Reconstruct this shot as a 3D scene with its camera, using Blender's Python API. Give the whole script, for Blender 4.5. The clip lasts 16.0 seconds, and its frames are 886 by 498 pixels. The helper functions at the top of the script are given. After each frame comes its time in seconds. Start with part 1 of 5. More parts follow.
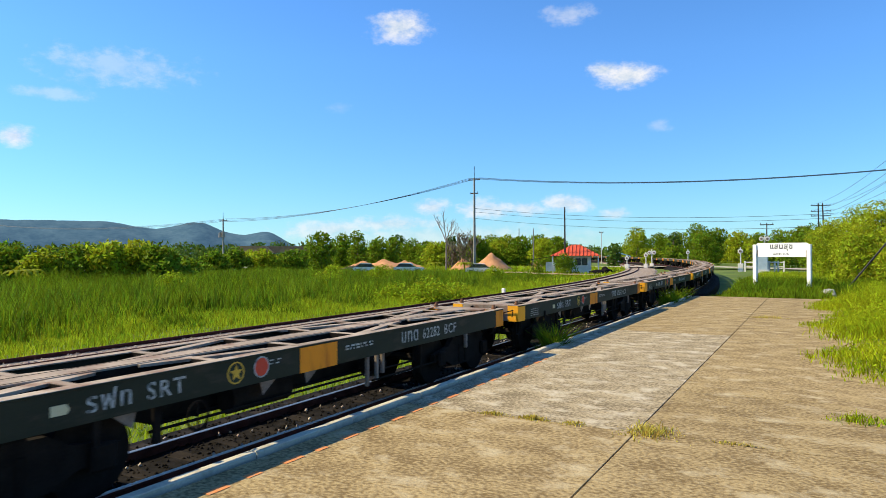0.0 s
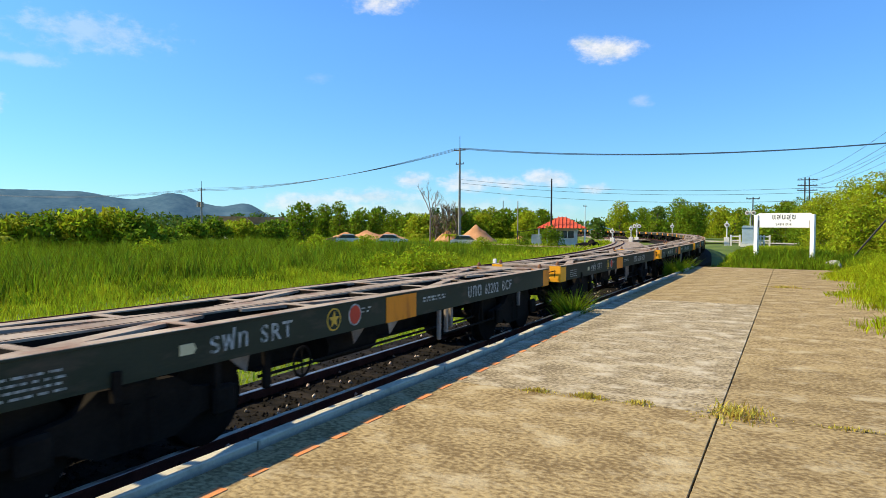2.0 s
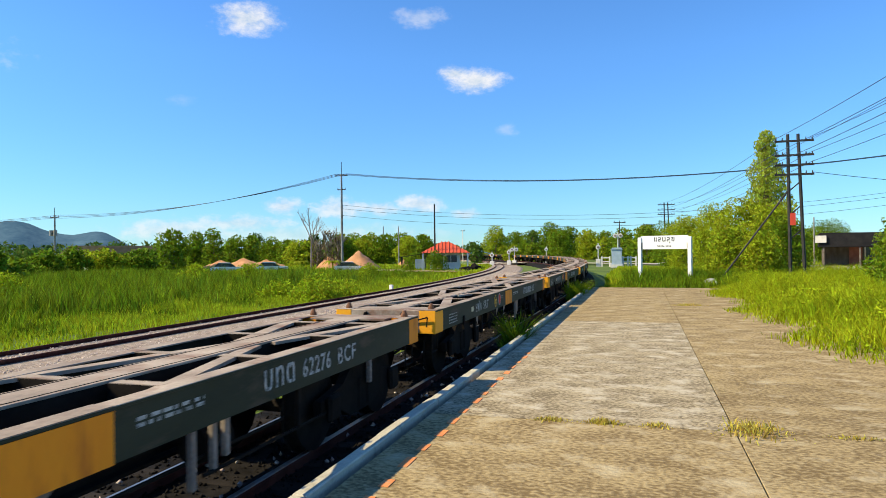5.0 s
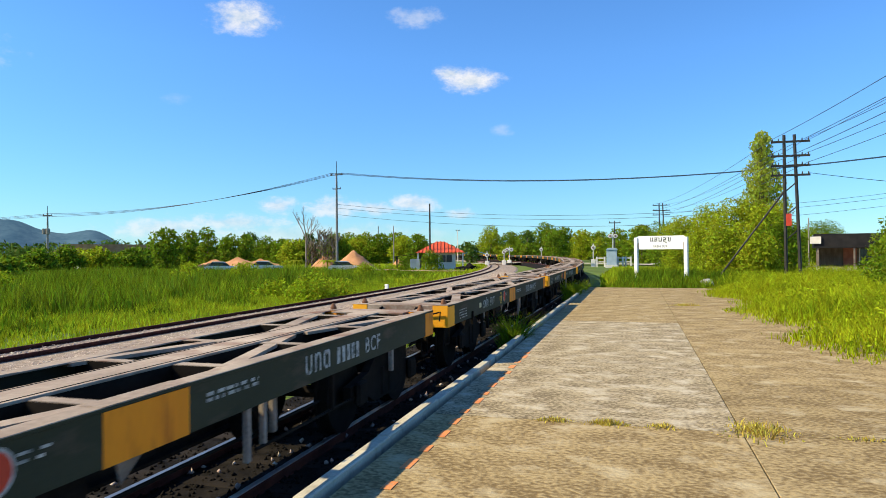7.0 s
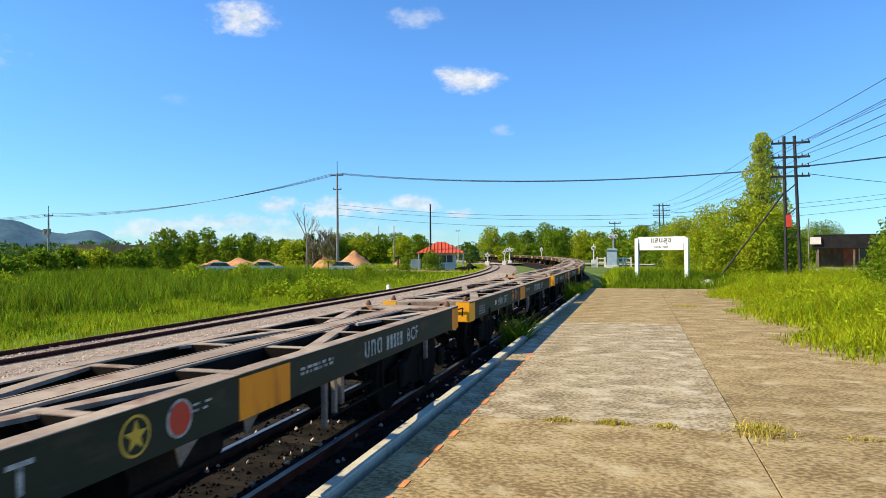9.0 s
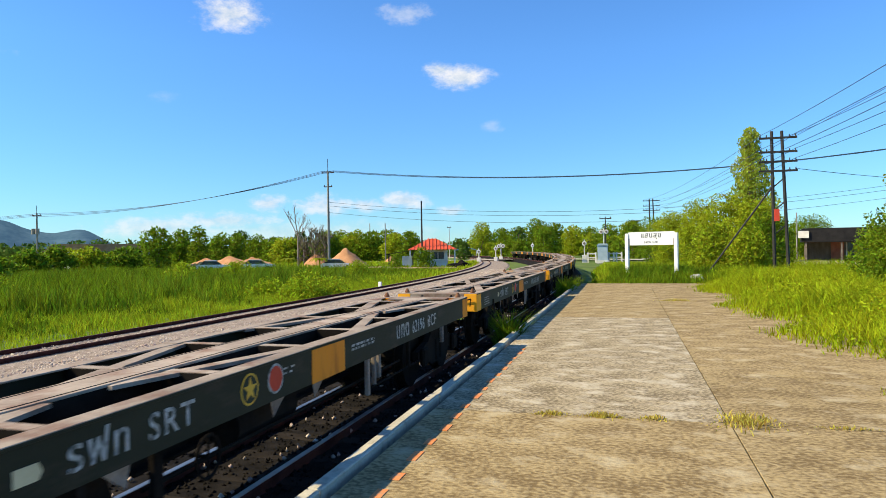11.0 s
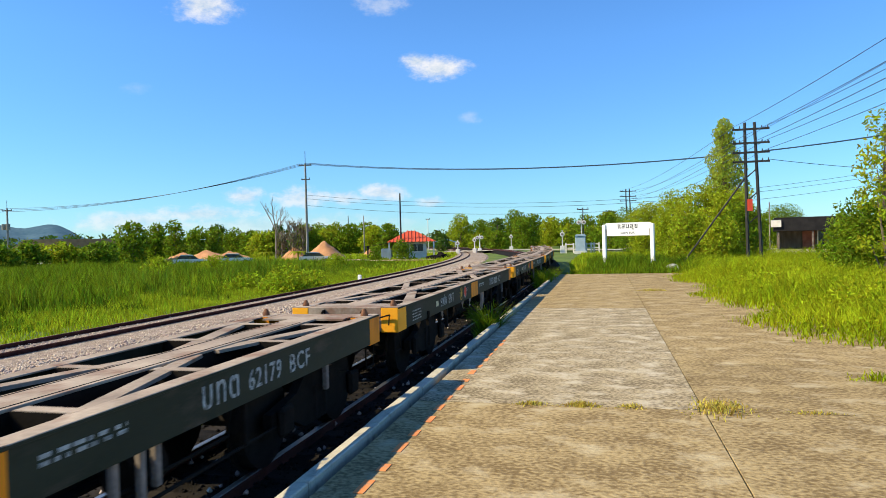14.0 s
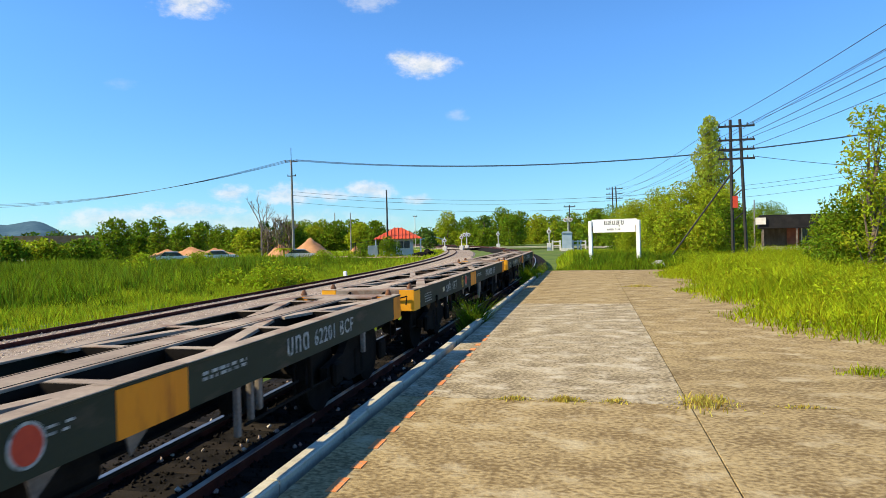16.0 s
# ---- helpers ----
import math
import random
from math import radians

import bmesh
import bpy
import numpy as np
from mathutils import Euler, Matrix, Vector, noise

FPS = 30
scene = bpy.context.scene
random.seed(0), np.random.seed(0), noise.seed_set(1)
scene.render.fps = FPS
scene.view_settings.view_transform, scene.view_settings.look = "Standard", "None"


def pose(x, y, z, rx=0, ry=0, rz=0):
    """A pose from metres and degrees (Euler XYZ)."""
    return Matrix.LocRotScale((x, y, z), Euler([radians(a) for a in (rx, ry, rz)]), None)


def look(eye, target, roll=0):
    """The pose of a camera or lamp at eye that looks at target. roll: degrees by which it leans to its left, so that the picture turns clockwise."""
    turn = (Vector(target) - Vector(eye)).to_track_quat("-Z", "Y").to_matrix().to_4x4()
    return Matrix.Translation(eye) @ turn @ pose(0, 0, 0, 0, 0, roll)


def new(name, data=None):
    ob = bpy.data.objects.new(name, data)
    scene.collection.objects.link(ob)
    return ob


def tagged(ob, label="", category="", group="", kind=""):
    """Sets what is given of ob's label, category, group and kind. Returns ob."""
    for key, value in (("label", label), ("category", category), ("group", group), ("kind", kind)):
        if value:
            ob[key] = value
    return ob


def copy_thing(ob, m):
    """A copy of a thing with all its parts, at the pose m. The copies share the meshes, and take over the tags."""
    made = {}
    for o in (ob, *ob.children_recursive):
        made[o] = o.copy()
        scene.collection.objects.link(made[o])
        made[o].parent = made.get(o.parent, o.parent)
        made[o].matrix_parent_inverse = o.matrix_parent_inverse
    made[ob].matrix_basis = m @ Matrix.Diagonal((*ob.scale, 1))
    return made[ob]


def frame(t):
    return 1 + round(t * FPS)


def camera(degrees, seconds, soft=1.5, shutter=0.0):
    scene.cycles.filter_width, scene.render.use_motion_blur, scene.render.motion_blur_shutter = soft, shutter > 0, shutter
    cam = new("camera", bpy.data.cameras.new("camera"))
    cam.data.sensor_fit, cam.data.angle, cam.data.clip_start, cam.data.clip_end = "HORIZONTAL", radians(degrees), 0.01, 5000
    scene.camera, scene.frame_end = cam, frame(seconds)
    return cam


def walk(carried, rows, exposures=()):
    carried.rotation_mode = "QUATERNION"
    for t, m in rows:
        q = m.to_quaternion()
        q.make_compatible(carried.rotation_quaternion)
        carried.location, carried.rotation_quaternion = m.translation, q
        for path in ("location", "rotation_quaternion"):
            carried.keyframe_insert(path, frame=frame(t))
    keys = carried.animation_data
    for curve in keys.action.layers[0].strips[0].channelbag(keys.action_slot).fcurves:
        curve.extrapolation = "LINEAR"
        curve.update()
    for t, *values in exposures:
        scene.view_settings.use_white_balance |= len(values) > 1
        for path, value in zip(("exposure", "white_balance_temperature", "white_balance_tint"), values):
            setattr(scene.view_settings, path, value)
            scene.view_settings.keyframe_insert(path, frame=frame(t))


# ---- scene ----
cam = camera(67.2, 16.0, soft=0.8, shutter=0.06)
PATH = [
    (0, (4.555, -7.139, 1.9), (3.582, -5.391, 1.911), -0.2),
    (0.5, (4.271, -6.889, 1.824), (3.312, -5.135, 1.84), -0.0),
    (1, (4.021, -6.562, 1.766), (3.07, -4.802, 1.765), 0.1),
    (1.5, (3.757, -6.307, 1.694), (2.817, -4.542, 1.658), 0.3),
    (2, (3.405, -6.197, 1.615), (2.485, -4.423, 1.547), 0.3),
    (2.5, (3.096, -6.176, 1.595), (2.2, -4.39, 1.51), 0.4),
    (3, (2.822, -6.241, 1.633), (1.962, -4.438, 1.547), 0.2),
    (3.5, (2.515, -6.423, 1.638), (1.728, -4.586, 1.557), -0.5),
    (4, (2.319, -6.478, 1.62), (1.61, -4.609, 1.567), -0.8),
    (4.5, (2.192, -6.451, 1.628), (1.565, -4.552, 1.614), -0.7),
    (5, (2.115, -6.473, 1.642), (1.543, -4.556, 1.649), -0.6),
    (7.5, (2.008, -6.369, 1.612), (1.452, -4.448, 1.619), -0.4),
    (8, (2.005, -6.398, 1.61), (1.449, -4.477, 1.618), -0.4),
    (8.5, (1.999, -6.454, 1.629), (1.442, -4.533, 1.635), -0.4),
    (9, (1.974, -6.542, 1.654), (1.418, -4.621, 1.661), -0.4),
    (11.5, (1.999, -6.65, 1.667), (1.477, -4.719, 1.658), -0.9),
    (12, (1.991, -6.667, 1.672), (1.479, -4.734, 1.658), -0.9),
    (12.5, (1.998, -6.704, 1.68), (1.497, -4.768, 1.663), -1.1),
    (13, (1.99, -6.732, 1.695), (1.499, -4.794, 1.673), -1.2),
    (13.5, (2.001, -6.757, 1.701), (1.519, -4.816, 1.674), -1.3),
    (14, (1.999, -6.768, 1.701), (1.529, -4.824, 1.671), -1.4),
    (14.5, (2.01, -6.767, 1.659), (1.548, -4.821, 1.628), -1.3),
    (15, (1.999, -6.805, 1.702), (1.547, -4.857, 1.667), -1.4),
    (15.5, (2.008, -6.763, 1.694), (1.564, -4.813, 1.657), -1.4),
    (16, (2.019, -6.573, 1.631), (1.586, -4.621, 1.593), -1.3),
]
walk(cam, [(t, look(eye, target, roll)) for t, eye, target, roll in PATH])

# ---- daylight: late afternoon sun from across the tracks, a little behind the camera ----
SUN_TO = Vector((-1.0, -0.42, 0.90)).normalized()
sun_data = bpy.data.lights.new("sun", "SUN")
sun_data.energy, sun_data.angle, sun_data.color = 5.7, radians(0.5), (1.0, 0.86, 0.56)
sun = new("sun", sun_data)
sun.matrix_world = look((-60, -15, 40), (-60 - SUN_TO.x, -15 - SUN_TO.y, 40 - SUN_TO.z))


def make_world():
    world = bpy.data.worlds.new("sky")
    scene.world = world
    world.use_nodes = True
    nt = world.node_tree
    nt.nodes.clear()
    N, L = nt.nodes.new, nt.links.new
    sky = N("ShaderNodeTexSky")
    sky.sky_type, sky.sun_disc = "NISHITA", False
    sky.sun_elevation = math.asin(SUN_TO.z)
    sky.sun_rotation = math.atan2(SUN_TO.x, SUN_TO.y)
    sky.air_density, sky.dust_density, sky.ozone_density = 1.0, 0.0, 2.5
    hsv = N("ShaderNodeMix")          # the clip's clear tropical blue
    hsv.data_type, hsv.blend_type = "RGBA", "MULTIPLY"
    hsv.inputs[0].default_value, hsv.inputs[7].default_value = 1.0, (0.55, 0.95, 1.36, 1)
    L(sky.outputs[0], hsv.inputs[6])
    tc = N("ShaderNodeTexCoord")
    sep = N("ShaderNodeSeparateXYZ")
    L(tc.outputs["Generated"], sep.inputs[0])

    def op(kind, a, b=None, c=None):
        n = N("ShaderNodeMath")
        n.operation = kind
        for k, v in enumerate((a, b, c)):
            if v is None:
                continue
            if isinstance(v, (int, float)):
                n.inputs[k].default_value = v
            else:
                L(v, n.inputs[k])
        return n.outputs[0]

    az = op("MULTIPLY", op("ARCTAN2", sep.outputs[0], sep.outputs[1]), 57.2958)
    el = op("MULTIPLY", op("ARCSINE", sep.outputs[2]), 57.2958)
    comb = N("ShaderNodeCombineXYZ")
    L(az, comb.inputs[0])
    L(op("MULTIPLY", el, 1.6), comb.inputs[1])
    noise_a = N("ShaderNodeTexNoise")
    noise_a.inputs["Scale"].default_value, noise_a.inputs["Detail"].default_value = 0.62, 8.0
    noise_a.inputs["Roughness"].default_value = 0.62
    L(comb.outputs[0], noise_a.inputs["Vector"])
    wob = op("MULTIPLY", op("SUBTRACT", noise_a.outputs["Fac"], 0.5), 2.6)
    total = None
    # azimuth, elevation, half width, half height (degrees), density, puffiness
    for ca, ce, wa, we, dens, puff in CLOUDS:
        dx = op("DIVIDE", op("SUBTRACT", az, ca), wa)
        dy = op("DIVIDE", op("SUBTRACT", el, ce), we)
        r = op("SQRT", op("ADD", op("MULTIPLY", dx, dx), op("MULTIPLY", dy, dy)))
        v = op("ADD", op("SUBTRACT", 1.0, r), op("MULTIPLY", wob, puff))
        n = N("ShaderNodeMapRange")
        n.interpolation_type = "SMOOTHSTEP"
        n.inputs["From Min"].default_value, n.inputs["From Max"].default_value = 0.0, 0.85
        n.inputs["To Max"].default_value = dens
        L(v, n.inputs["Value"])
        total = n.outputs[0] if total is None else op("MAXIMUM", total, n.outputs[0])
    mix = N("ShaderNodeMix")
    mix.data_type = "RGBA"
    L(total, mix.inputs[0])
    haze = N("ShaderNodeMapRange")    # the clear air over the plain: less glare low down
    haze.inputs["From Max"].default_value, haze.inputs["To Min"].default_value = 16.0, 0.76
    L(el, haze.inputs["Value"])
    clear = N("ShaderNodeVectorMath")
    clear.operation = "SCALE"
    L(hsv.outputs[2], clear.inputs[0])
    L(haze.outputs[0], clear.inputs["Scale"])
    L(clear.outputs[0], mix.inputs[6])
    puff = N("ShaderNodeMix")         # lit tops and blue-grey hollows
    puff.data_type = "RGBA"
    tone = N("ShaderNodeMapRange")
    tone.inputs["From Min"].default_value, tone.inputs["From Max"].default_value = 0.35, 0.60
    L(noise_a.outputs["Fac"], tone.inputs["Value"])
    L(tone.outputs[0], puff.inputs[0])
    puff.inputs[6].default_value, puff.inputs[7].default_value = (4.1, 4.7, 5.3, 1), CLOUD_COLOUR
    L(puff.outputs[2], mix.inputs[7])
    bg = N("ShaderNodeBackground")
    bg.inputs["Strength"].default_value = SKY_STRENGTH
    L(mix.outputs[2], bg.inputs["Color"])
    out = N("ShaderNodeOutputWorld")
    L(bg.outputs[0], out.inputs["Surface"])


SKY_STRENGTH = 0.120
CLOUD_COLOUR = (6.0, 6.0, 6.1, 1)
CLOUDS = (
    (-13.6, 14.3, 3.0, 1.25, 0.95, 0.55), (-15.4, 14.9, 1.8, 0.8, 0.9, 0.55), (-32.8, 18.7, 3.2, 1.5, 0.88, 0.6), (-18.2, 19.3, 2.7, 0.95, 0.42, 0.7),
    (-55, 14.1, 6.5, 1.7, 0.30, 0.8), (-59.5, 11.8, 3.5, 0.6, 0.3, 0.6), (-11, 10.2, 1.1, 0.7, 0.28, 0.6), (-38, 12.2, 1.2, 0.6, 0.15, 0.7), (-61.8, 8.5, 1.6, 1.0, 0.85, 0.5),
    (-38.5, 1.9, 5.5, 1.2, 0.62, 0.7), (-30.0, 3.9, 2.0, 0.9, 0.72, 0.65), (-33.5, 2.5, 5.5, 0.8, 0.6, 0.8), (-25.2, 3.7, 3.4, 1.1, 0.7, 0.8), (-18.6, 4.1, 2.7, 1.0, 0.8, 0.6), (-22.0, 3.7, 1.9, 0.8, 0.7, 0.65), (-14.6, 3.2, 1.6, 0.6, 0.6, 0.6),
    (-28, 1.2, 15, 1.5, 0.40, 0.5),
    (40, 22, 9, 3, 0.7, 0.7), (95, 14, 12, 3, 0.7, 0.7), (170, 20, 14, 4, 0.8, 0.7), (-120, 16, 10, 3, 0.7, 0.7),
)
make_world()
scene.view_settings.exposure = 0.4


# ---- materials ----
def material(name, low, high, scale=3.0, fine=40.0, rough=0.8, metal=0.0, bump=0.15, stretch=(1, 1, 1), vary=0.0,
             stain=None, stain_scale=1.2, stain_at=0.58, soft=0.08, translucent=0.0, spec=0.3, islands=0.0, coat=0.0, grain=0.5):
    m = bpy.data.materials.new(name)
    m.use_nodes = True
    nt = m.node_tree
    N, L = nt.nodes.new, nt.links.new
    bsdf = nt.nodes["Principled BSDF"]
    out = nt.nodes["Material Output"]
    tc = N("ShaderNodeTexCoord")
    mp = N("ShaderNodeMapping")
    mp.inputs["Scale"].default_value = stretch
    L(tc.outputs["Object"], mp.inputs["Vector"])
    na, nb = N("ShaderNodeTexNoise"), N("ShaderNodeTexNoise")
    na.inputs["Scale"].default_value, na.inputs["Detail"].default_value = scale, 5
    nb.inputs["Scale"].default_value, nb.inputs["Detail"].default_value = fine, 4
    L(mp.outputs[0], na.inputs["Vector"])
    L(mp.outputs[0], nb.inputs["Vector"])
    add = N("ShaderNodeMath")
    add.operation = "MULTIPLY_ADD"
    L(nb.outputs["Fac"], add.inputs[0])
    add.inputs[1].default_value = grain
    L(na.outputs["Fac"], add.inputs[2])
    ramp = N("ShaderNodeMapRange")
    ramp.inputs["From Min"].default_value, ramp.inputs["From Max"].default_value = 0.25 + 0.5 * grain, 0.75 + 0.5 * grain
    L(add.outputs[0], ramp.inputs["Value"])
    mix = N("ShaderNodeMix")
    mix.data_type = "RGBA"
    mix.inputs[6].default_value, mix.inputs[7].default_value = (*low, 1), (*high, 1)
    L(ramp.outputs[0], mix.inputs[0])
    colour = mix.outputs[2]
    if stain:
        ns = N("ShaderNodeTexNoise")
        ns.inputs["Scale"].default_value, ns.inputs["Detail"].default_value, ns.inputs["Roughness"].default_value = stain_scale, 8, 0.65
        L(mp.outputs[0], ns.inputs["Vector"])
        sr = N("ShaderNodeMapRange")
        sr.inputs["From Min"].default_value, sr.inputs["From Max"].default_value = stain_at - soft, stain_at + soft
        L(ns.outputs["Fac"], sr.inputs["Value"])
        ms = N("ShaderNodeMix")
        ms.data_type = "RGBA"
        ms.inputs[7].default_value = (*stain, 1)
        L(sr.outputs[0], ms.inputs[0])
        L(colour, ms.inputs[6])
        colour = ms.outputs[2]
    if vary or islands:
        hs = N("ShaderNodeHueSaturation")
        vr = N("ShaderNodeMapRange")
        amount = vary or islands
        vr.inputs["To Min"].default_value, vr.inputs["To Max"].default_value = 1 - amount, 1 + amount
        if vary:
            L(N("ShaderNodeObjectInfo").outputs["Random"], vr.inputs["Value"])
        else:
            L(N("ShaderNodeNewGeometry").outputs["Random Per Island"], vr.inputs["Value"])
            hv = N("ShaderNodeMapRange")
            hv.inputs["To Min"].default_value, hv.inputs["To Max"].default_value = 0.5 - 0.035, 0.5 + 0.02
            L(N("ShaderNodeNewGeometry").outputs["Random Per Island"], hv.inputs["Value"])
            L(hv.outputs[0], hs.inputs["Hue"])
        L(vr.outputs[0], hs.inputs["Value"])
        L(colour, hs.inputs["Color"])
        colour = hs.outputs[0]
    L(colour, bsdf.inputs["Base Color"])
    rr = N("ShaderNodeMapRange")
    rr.inputs["To Min"].default_value, rr.inputs["To Max"].default_value = max(0.02, rough - 0.12), min(1, rough + 0.1)
    L(nb.outputs["Fac"], rr.inputs["Value"])
    L(rr.outputs[0], bsdf.inputs["Roughness"])
    bsdf.inputs["Metallic"].default_value = metal
    bsdf.inputs["Specular IOR Level"].default_value = spec
    bsdf.inputs["Coat Weight"].default_value = coat
    if bump:
        bp = N("ShaderNodeBump")
        bp.inputs["Strength"].default_value, bp.inputs["Distance"].default_value = bump, 0.02
        L(add.outputs[0], bp.inputs["Height"])
        L(bp.outputs[0], bsdf.inputs["Normal"])
    if translucent:
        tr = N("ShaderNodeBsdfTranslucent")
        L(colour, tr.inputs["Color"])
        mx = N("ShaderNodeMixShader")
        mx.inputs[0].default_value = translucent
        L(bsdf.outputs[0], mx.inputs[1])
        L(tr.outputs[0], mx.inputs[2])
        L(mx.outputs[0], out.inputs["Surface"])
    return m


CONCRETE = material("concrete", (0.18, 0.123, 0.056), (0.405, 0.305, 0.153), 2.2, 24, 0.95, bump=0.4, stain=(0.45, 0.365, 0.22), stain_scale=2.4, stain_at=0.60, soft=0.07, stretch=(0.85, 1.1, 1), vary=0.06, grain=1.8, spec=0.12)
CONCRETE_GREY = material("worn_concrete", (0.175, 0.135, 0.08), (0.455, 0.37, 0.232), 2.8, 26, 0.95, bump=0.4, grain=2.0, stain=(0.52, 0.45, 0.33), stain_scale=2.6, stain_at=0.57, soft=0.07, stretch=(0.85, 1.15, 1), vary=0.04, spec=0.12)
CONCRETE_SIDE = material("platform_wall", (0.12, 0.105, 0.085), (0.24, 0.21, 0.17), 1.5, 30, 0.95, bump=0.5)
EDGE_WHITE = material("edge_paint", (0.40, 0.36, 0.27), (0.60, 0.555, 0.43), 2.0, 40, 0.85, bump=0.3, stain=(0.27, 0.24, 0.18), stain_scale=5.0, stain_at=0.62, spec=0.15)
ORANGE_DASH = material("orange_paint", (0.62, 0.20, 0.06), (0.78, 0.30, 0.10), 6, 60, 0.8, bump=0.3, stain=(0.42, 0.27, 0.15), stain_scale=11, stain_at=0.60)
# charcoal stone, with the train's shade also put into the near-black colour
BALLAST = material("shade_toned_ballast", (0.005, 0.0045, 0.004), (0.021, 0.018, 0.016), 6, 60, 0.95, bump=0.6, spec=0.06)
STONE = material("crushed_stone", (0.36, 0.28, 0.22), (0.54, 0.45, 0.37), 3, 50, 0.95, bump=0.3, islands=0.3)
RAIL_RUST = material("rusty_rail", (0.040, 0.014, 0.011), (0.10, 0.036, 0.026), 4, 60, 0.85, 0.0, bump=0.3, spec=0.1)
RAIL_SHINE = material("polished_rail", (0.26, 0.25, 0.24), (0.42, 0.40, 0.38), 6, 80, 0.48, 1.0, bump=0.05)
# sleeper concrete darkened to black: shade under the train is in the colour
SLEEPER = material("shade_toned_sleeper", (0.012, 0.010, 0.008), (0.034, 0.028, 0.024), 3, 40, 0.95, bump=0.4, vary=0.15, spec=0.06)
EARTH = material("meadow_ground", (0.06, 0.10, 0.010), (0.13, 0.19, 0.018), 0.35, 9, 0.95, bump=0.6, stain=(0.16, 0.15, 0.04), stain_scale=0.3, stain_at=0.62)
DIRT = material("bare_earth", (0.34, 0.22, 0.12), (0.50, 0.35, 0.21), 0.8, 14, 0.95, bump=0.5)
GRAVEL_ROAD = material("pale_gravel", (0.34, 0.29, 0.22), (0.50, 0.44, 0.35), 0.5, 18, 0.95, bump=0.4)
MOUND = material("red_soil", (0.42, 0.19, 0.08), (0.62, 0.32, 0.15), 0.9, 8, 0.95, bump=0.8)
GRASS_SHORT = material("short_grass", (0.19, 0.28, 0.010), (0.40, 0.48, 0.02), 0.6, 12, 0.75, bump=0, translucent=0.4, islands=0.45, spec=0.06)
GRASS_TALL = material("reed_grass", (0.050, 0.115, 0.005), (0.23, 0.32, 0.012), 0.35, 5, 0.7, bump=0, translucent=0.38, islands=0.55, spec=0.06)
GRASS_DRY = material("dry_grass", (0.40, 0.34, 0.05), (0.56, 0.47, 0.09), 0.6, 12, 0.8, bump=0, translucent=0.35, islands=0.3, spec=0.06)
GRASS_RIGHT = material("verge_grass", (0.19, 0.28, 0.008), (0.43, 0.48, 0.016), 0.9, 10, 0.75, bump=0, translucent=0.4, islands=0.55, spec=0.04)
LEAF = material("leaf", (0.085, 0.16, 0.009), (0.23, 0.32, 0.016), 0.5, 6, 0.6, bump=0, translucent=0.36, islands=0.5, spec=0.05)
LEAF_LIGHT = material("sunny_leaf", (0.21, 0.28, 0.012), (0.42, 0.47, 0.024), 0.5, 6, 0.6, bump=0, translucent=0.42, islands=0.5, spec=0.05)
LEAF_PALE = material("eucalyptus_leaf", (0.24, 0.31, 0.032), (0.44, 0.50, 0.06), 0.5, 6, 0.6, bump=0, translucent=0.38, islands=0.45, spec=0.05)
LEAF_FAR = material("far_leaf", (0.055, 0.11, 0.016), (0.11, 0.18, 0.025), 0.06, 1.0, 0.7, bump=0, translucent=0.25, islands=0.4, spec=0.06)
BARK = material("bark", (0.10, 0.075, 0.05), (0.20, 0.15, 0.11), 4, 30, 0.95, bump=0.6, stretch=(1, 1, 0.25))
DEAD_WOOD = material("dead_wood", (0.22, 0.17, 0.13), (0.36, 0.29, 0.23), 4, 30, 0.95, bump=0.5, stretch=(1, 1, 0.25))
# distance haze is put into the hills' blue base colour
HILL = material("hill_forest_haze", (0.045, 0.098, 0.150), (0.095, 0.165, 0.215), 0.012, 0.06, 1.0, bump=0, spec=0.0)
GREEN_PAINT = material("wagon_green", (0.015, 0.022, 0.013), (0.030, 0.036, 0.022), 1.5, 30, 0.65, bump=0.12, vary=0.28, stain=(0.055, 0.045, 0.032), stain_scale=2.5, stain_at=0.63, stretch=(1, 0.6, 2), spec=0.2)
DECK = material("deck_steel", (0.22, 0.165, 0.125), (0.46, 0.37, 0.285), 1.6, 25, 0.75, 0.0, bump=0.25, vary=0.12, stain=(0.20, 0.10, 0.06), stain_scale=1.8, stain_at=0.60, spec=0.15)
UNDER = material("underframe_black", (0.007, 0.006, 0.005), (0.020, 0.016, 0.013), 4, 40, 0.9, bump=0.3, vary=0.2, spec=0.06)
UNDER_GREY = material("underframe_grey", (0.13, 0.105, 0.085), (0.30, 0.25, 0.21), 5, 40, 0.8, bump=0.3, vary=0.3, spec=0.15)
YELLOW = material("wagon_yellow", (0.74, 0.225, 0.006), (0.84, 0.29, 0.009), 1.5, 30, 0.6, bump=0.1, vary=0.08, stain=(0.45, 0.11, 0.008), stain_scale=2.2, stain_at=0.62, stretch=(1, 1.8, 0.35))
ORANGE = material("corner_orange", (0.92, 0.36, 0.010), (0.97, 0.46, 0.016), 2, 30, 0.6, bump=0.1, vary=0.06, stain=(0.5, 0.17, 0.02), stain_scale=4, stain_at=0.66)
RUST = material("rusty_iron", (0.12, 0.05, 0.025), (0.24, 0.11, 0.055), 6, 50, 0.85, bump=0.4)
LETTER = material("letter_white", (0.30, 0.32, 0.30), (0.52, 0.54, 0.52), 14, 60, 0.8, bump=0, stain=(0.07, 0.08, 0.07), stain_scale=11, stain_at=0.56)
RED_DISC = material("red_disc", (0.50, 0.045, 0.02), (0.66, 0.08, 0.035), 6, 40, 0.7, bump=0, vary=0.12)
STAR = material("star_yellow", (0.55, 0.33, 0.03), (0.70, 0.45, 0.06), 6, 40, 0.7, bump=0)
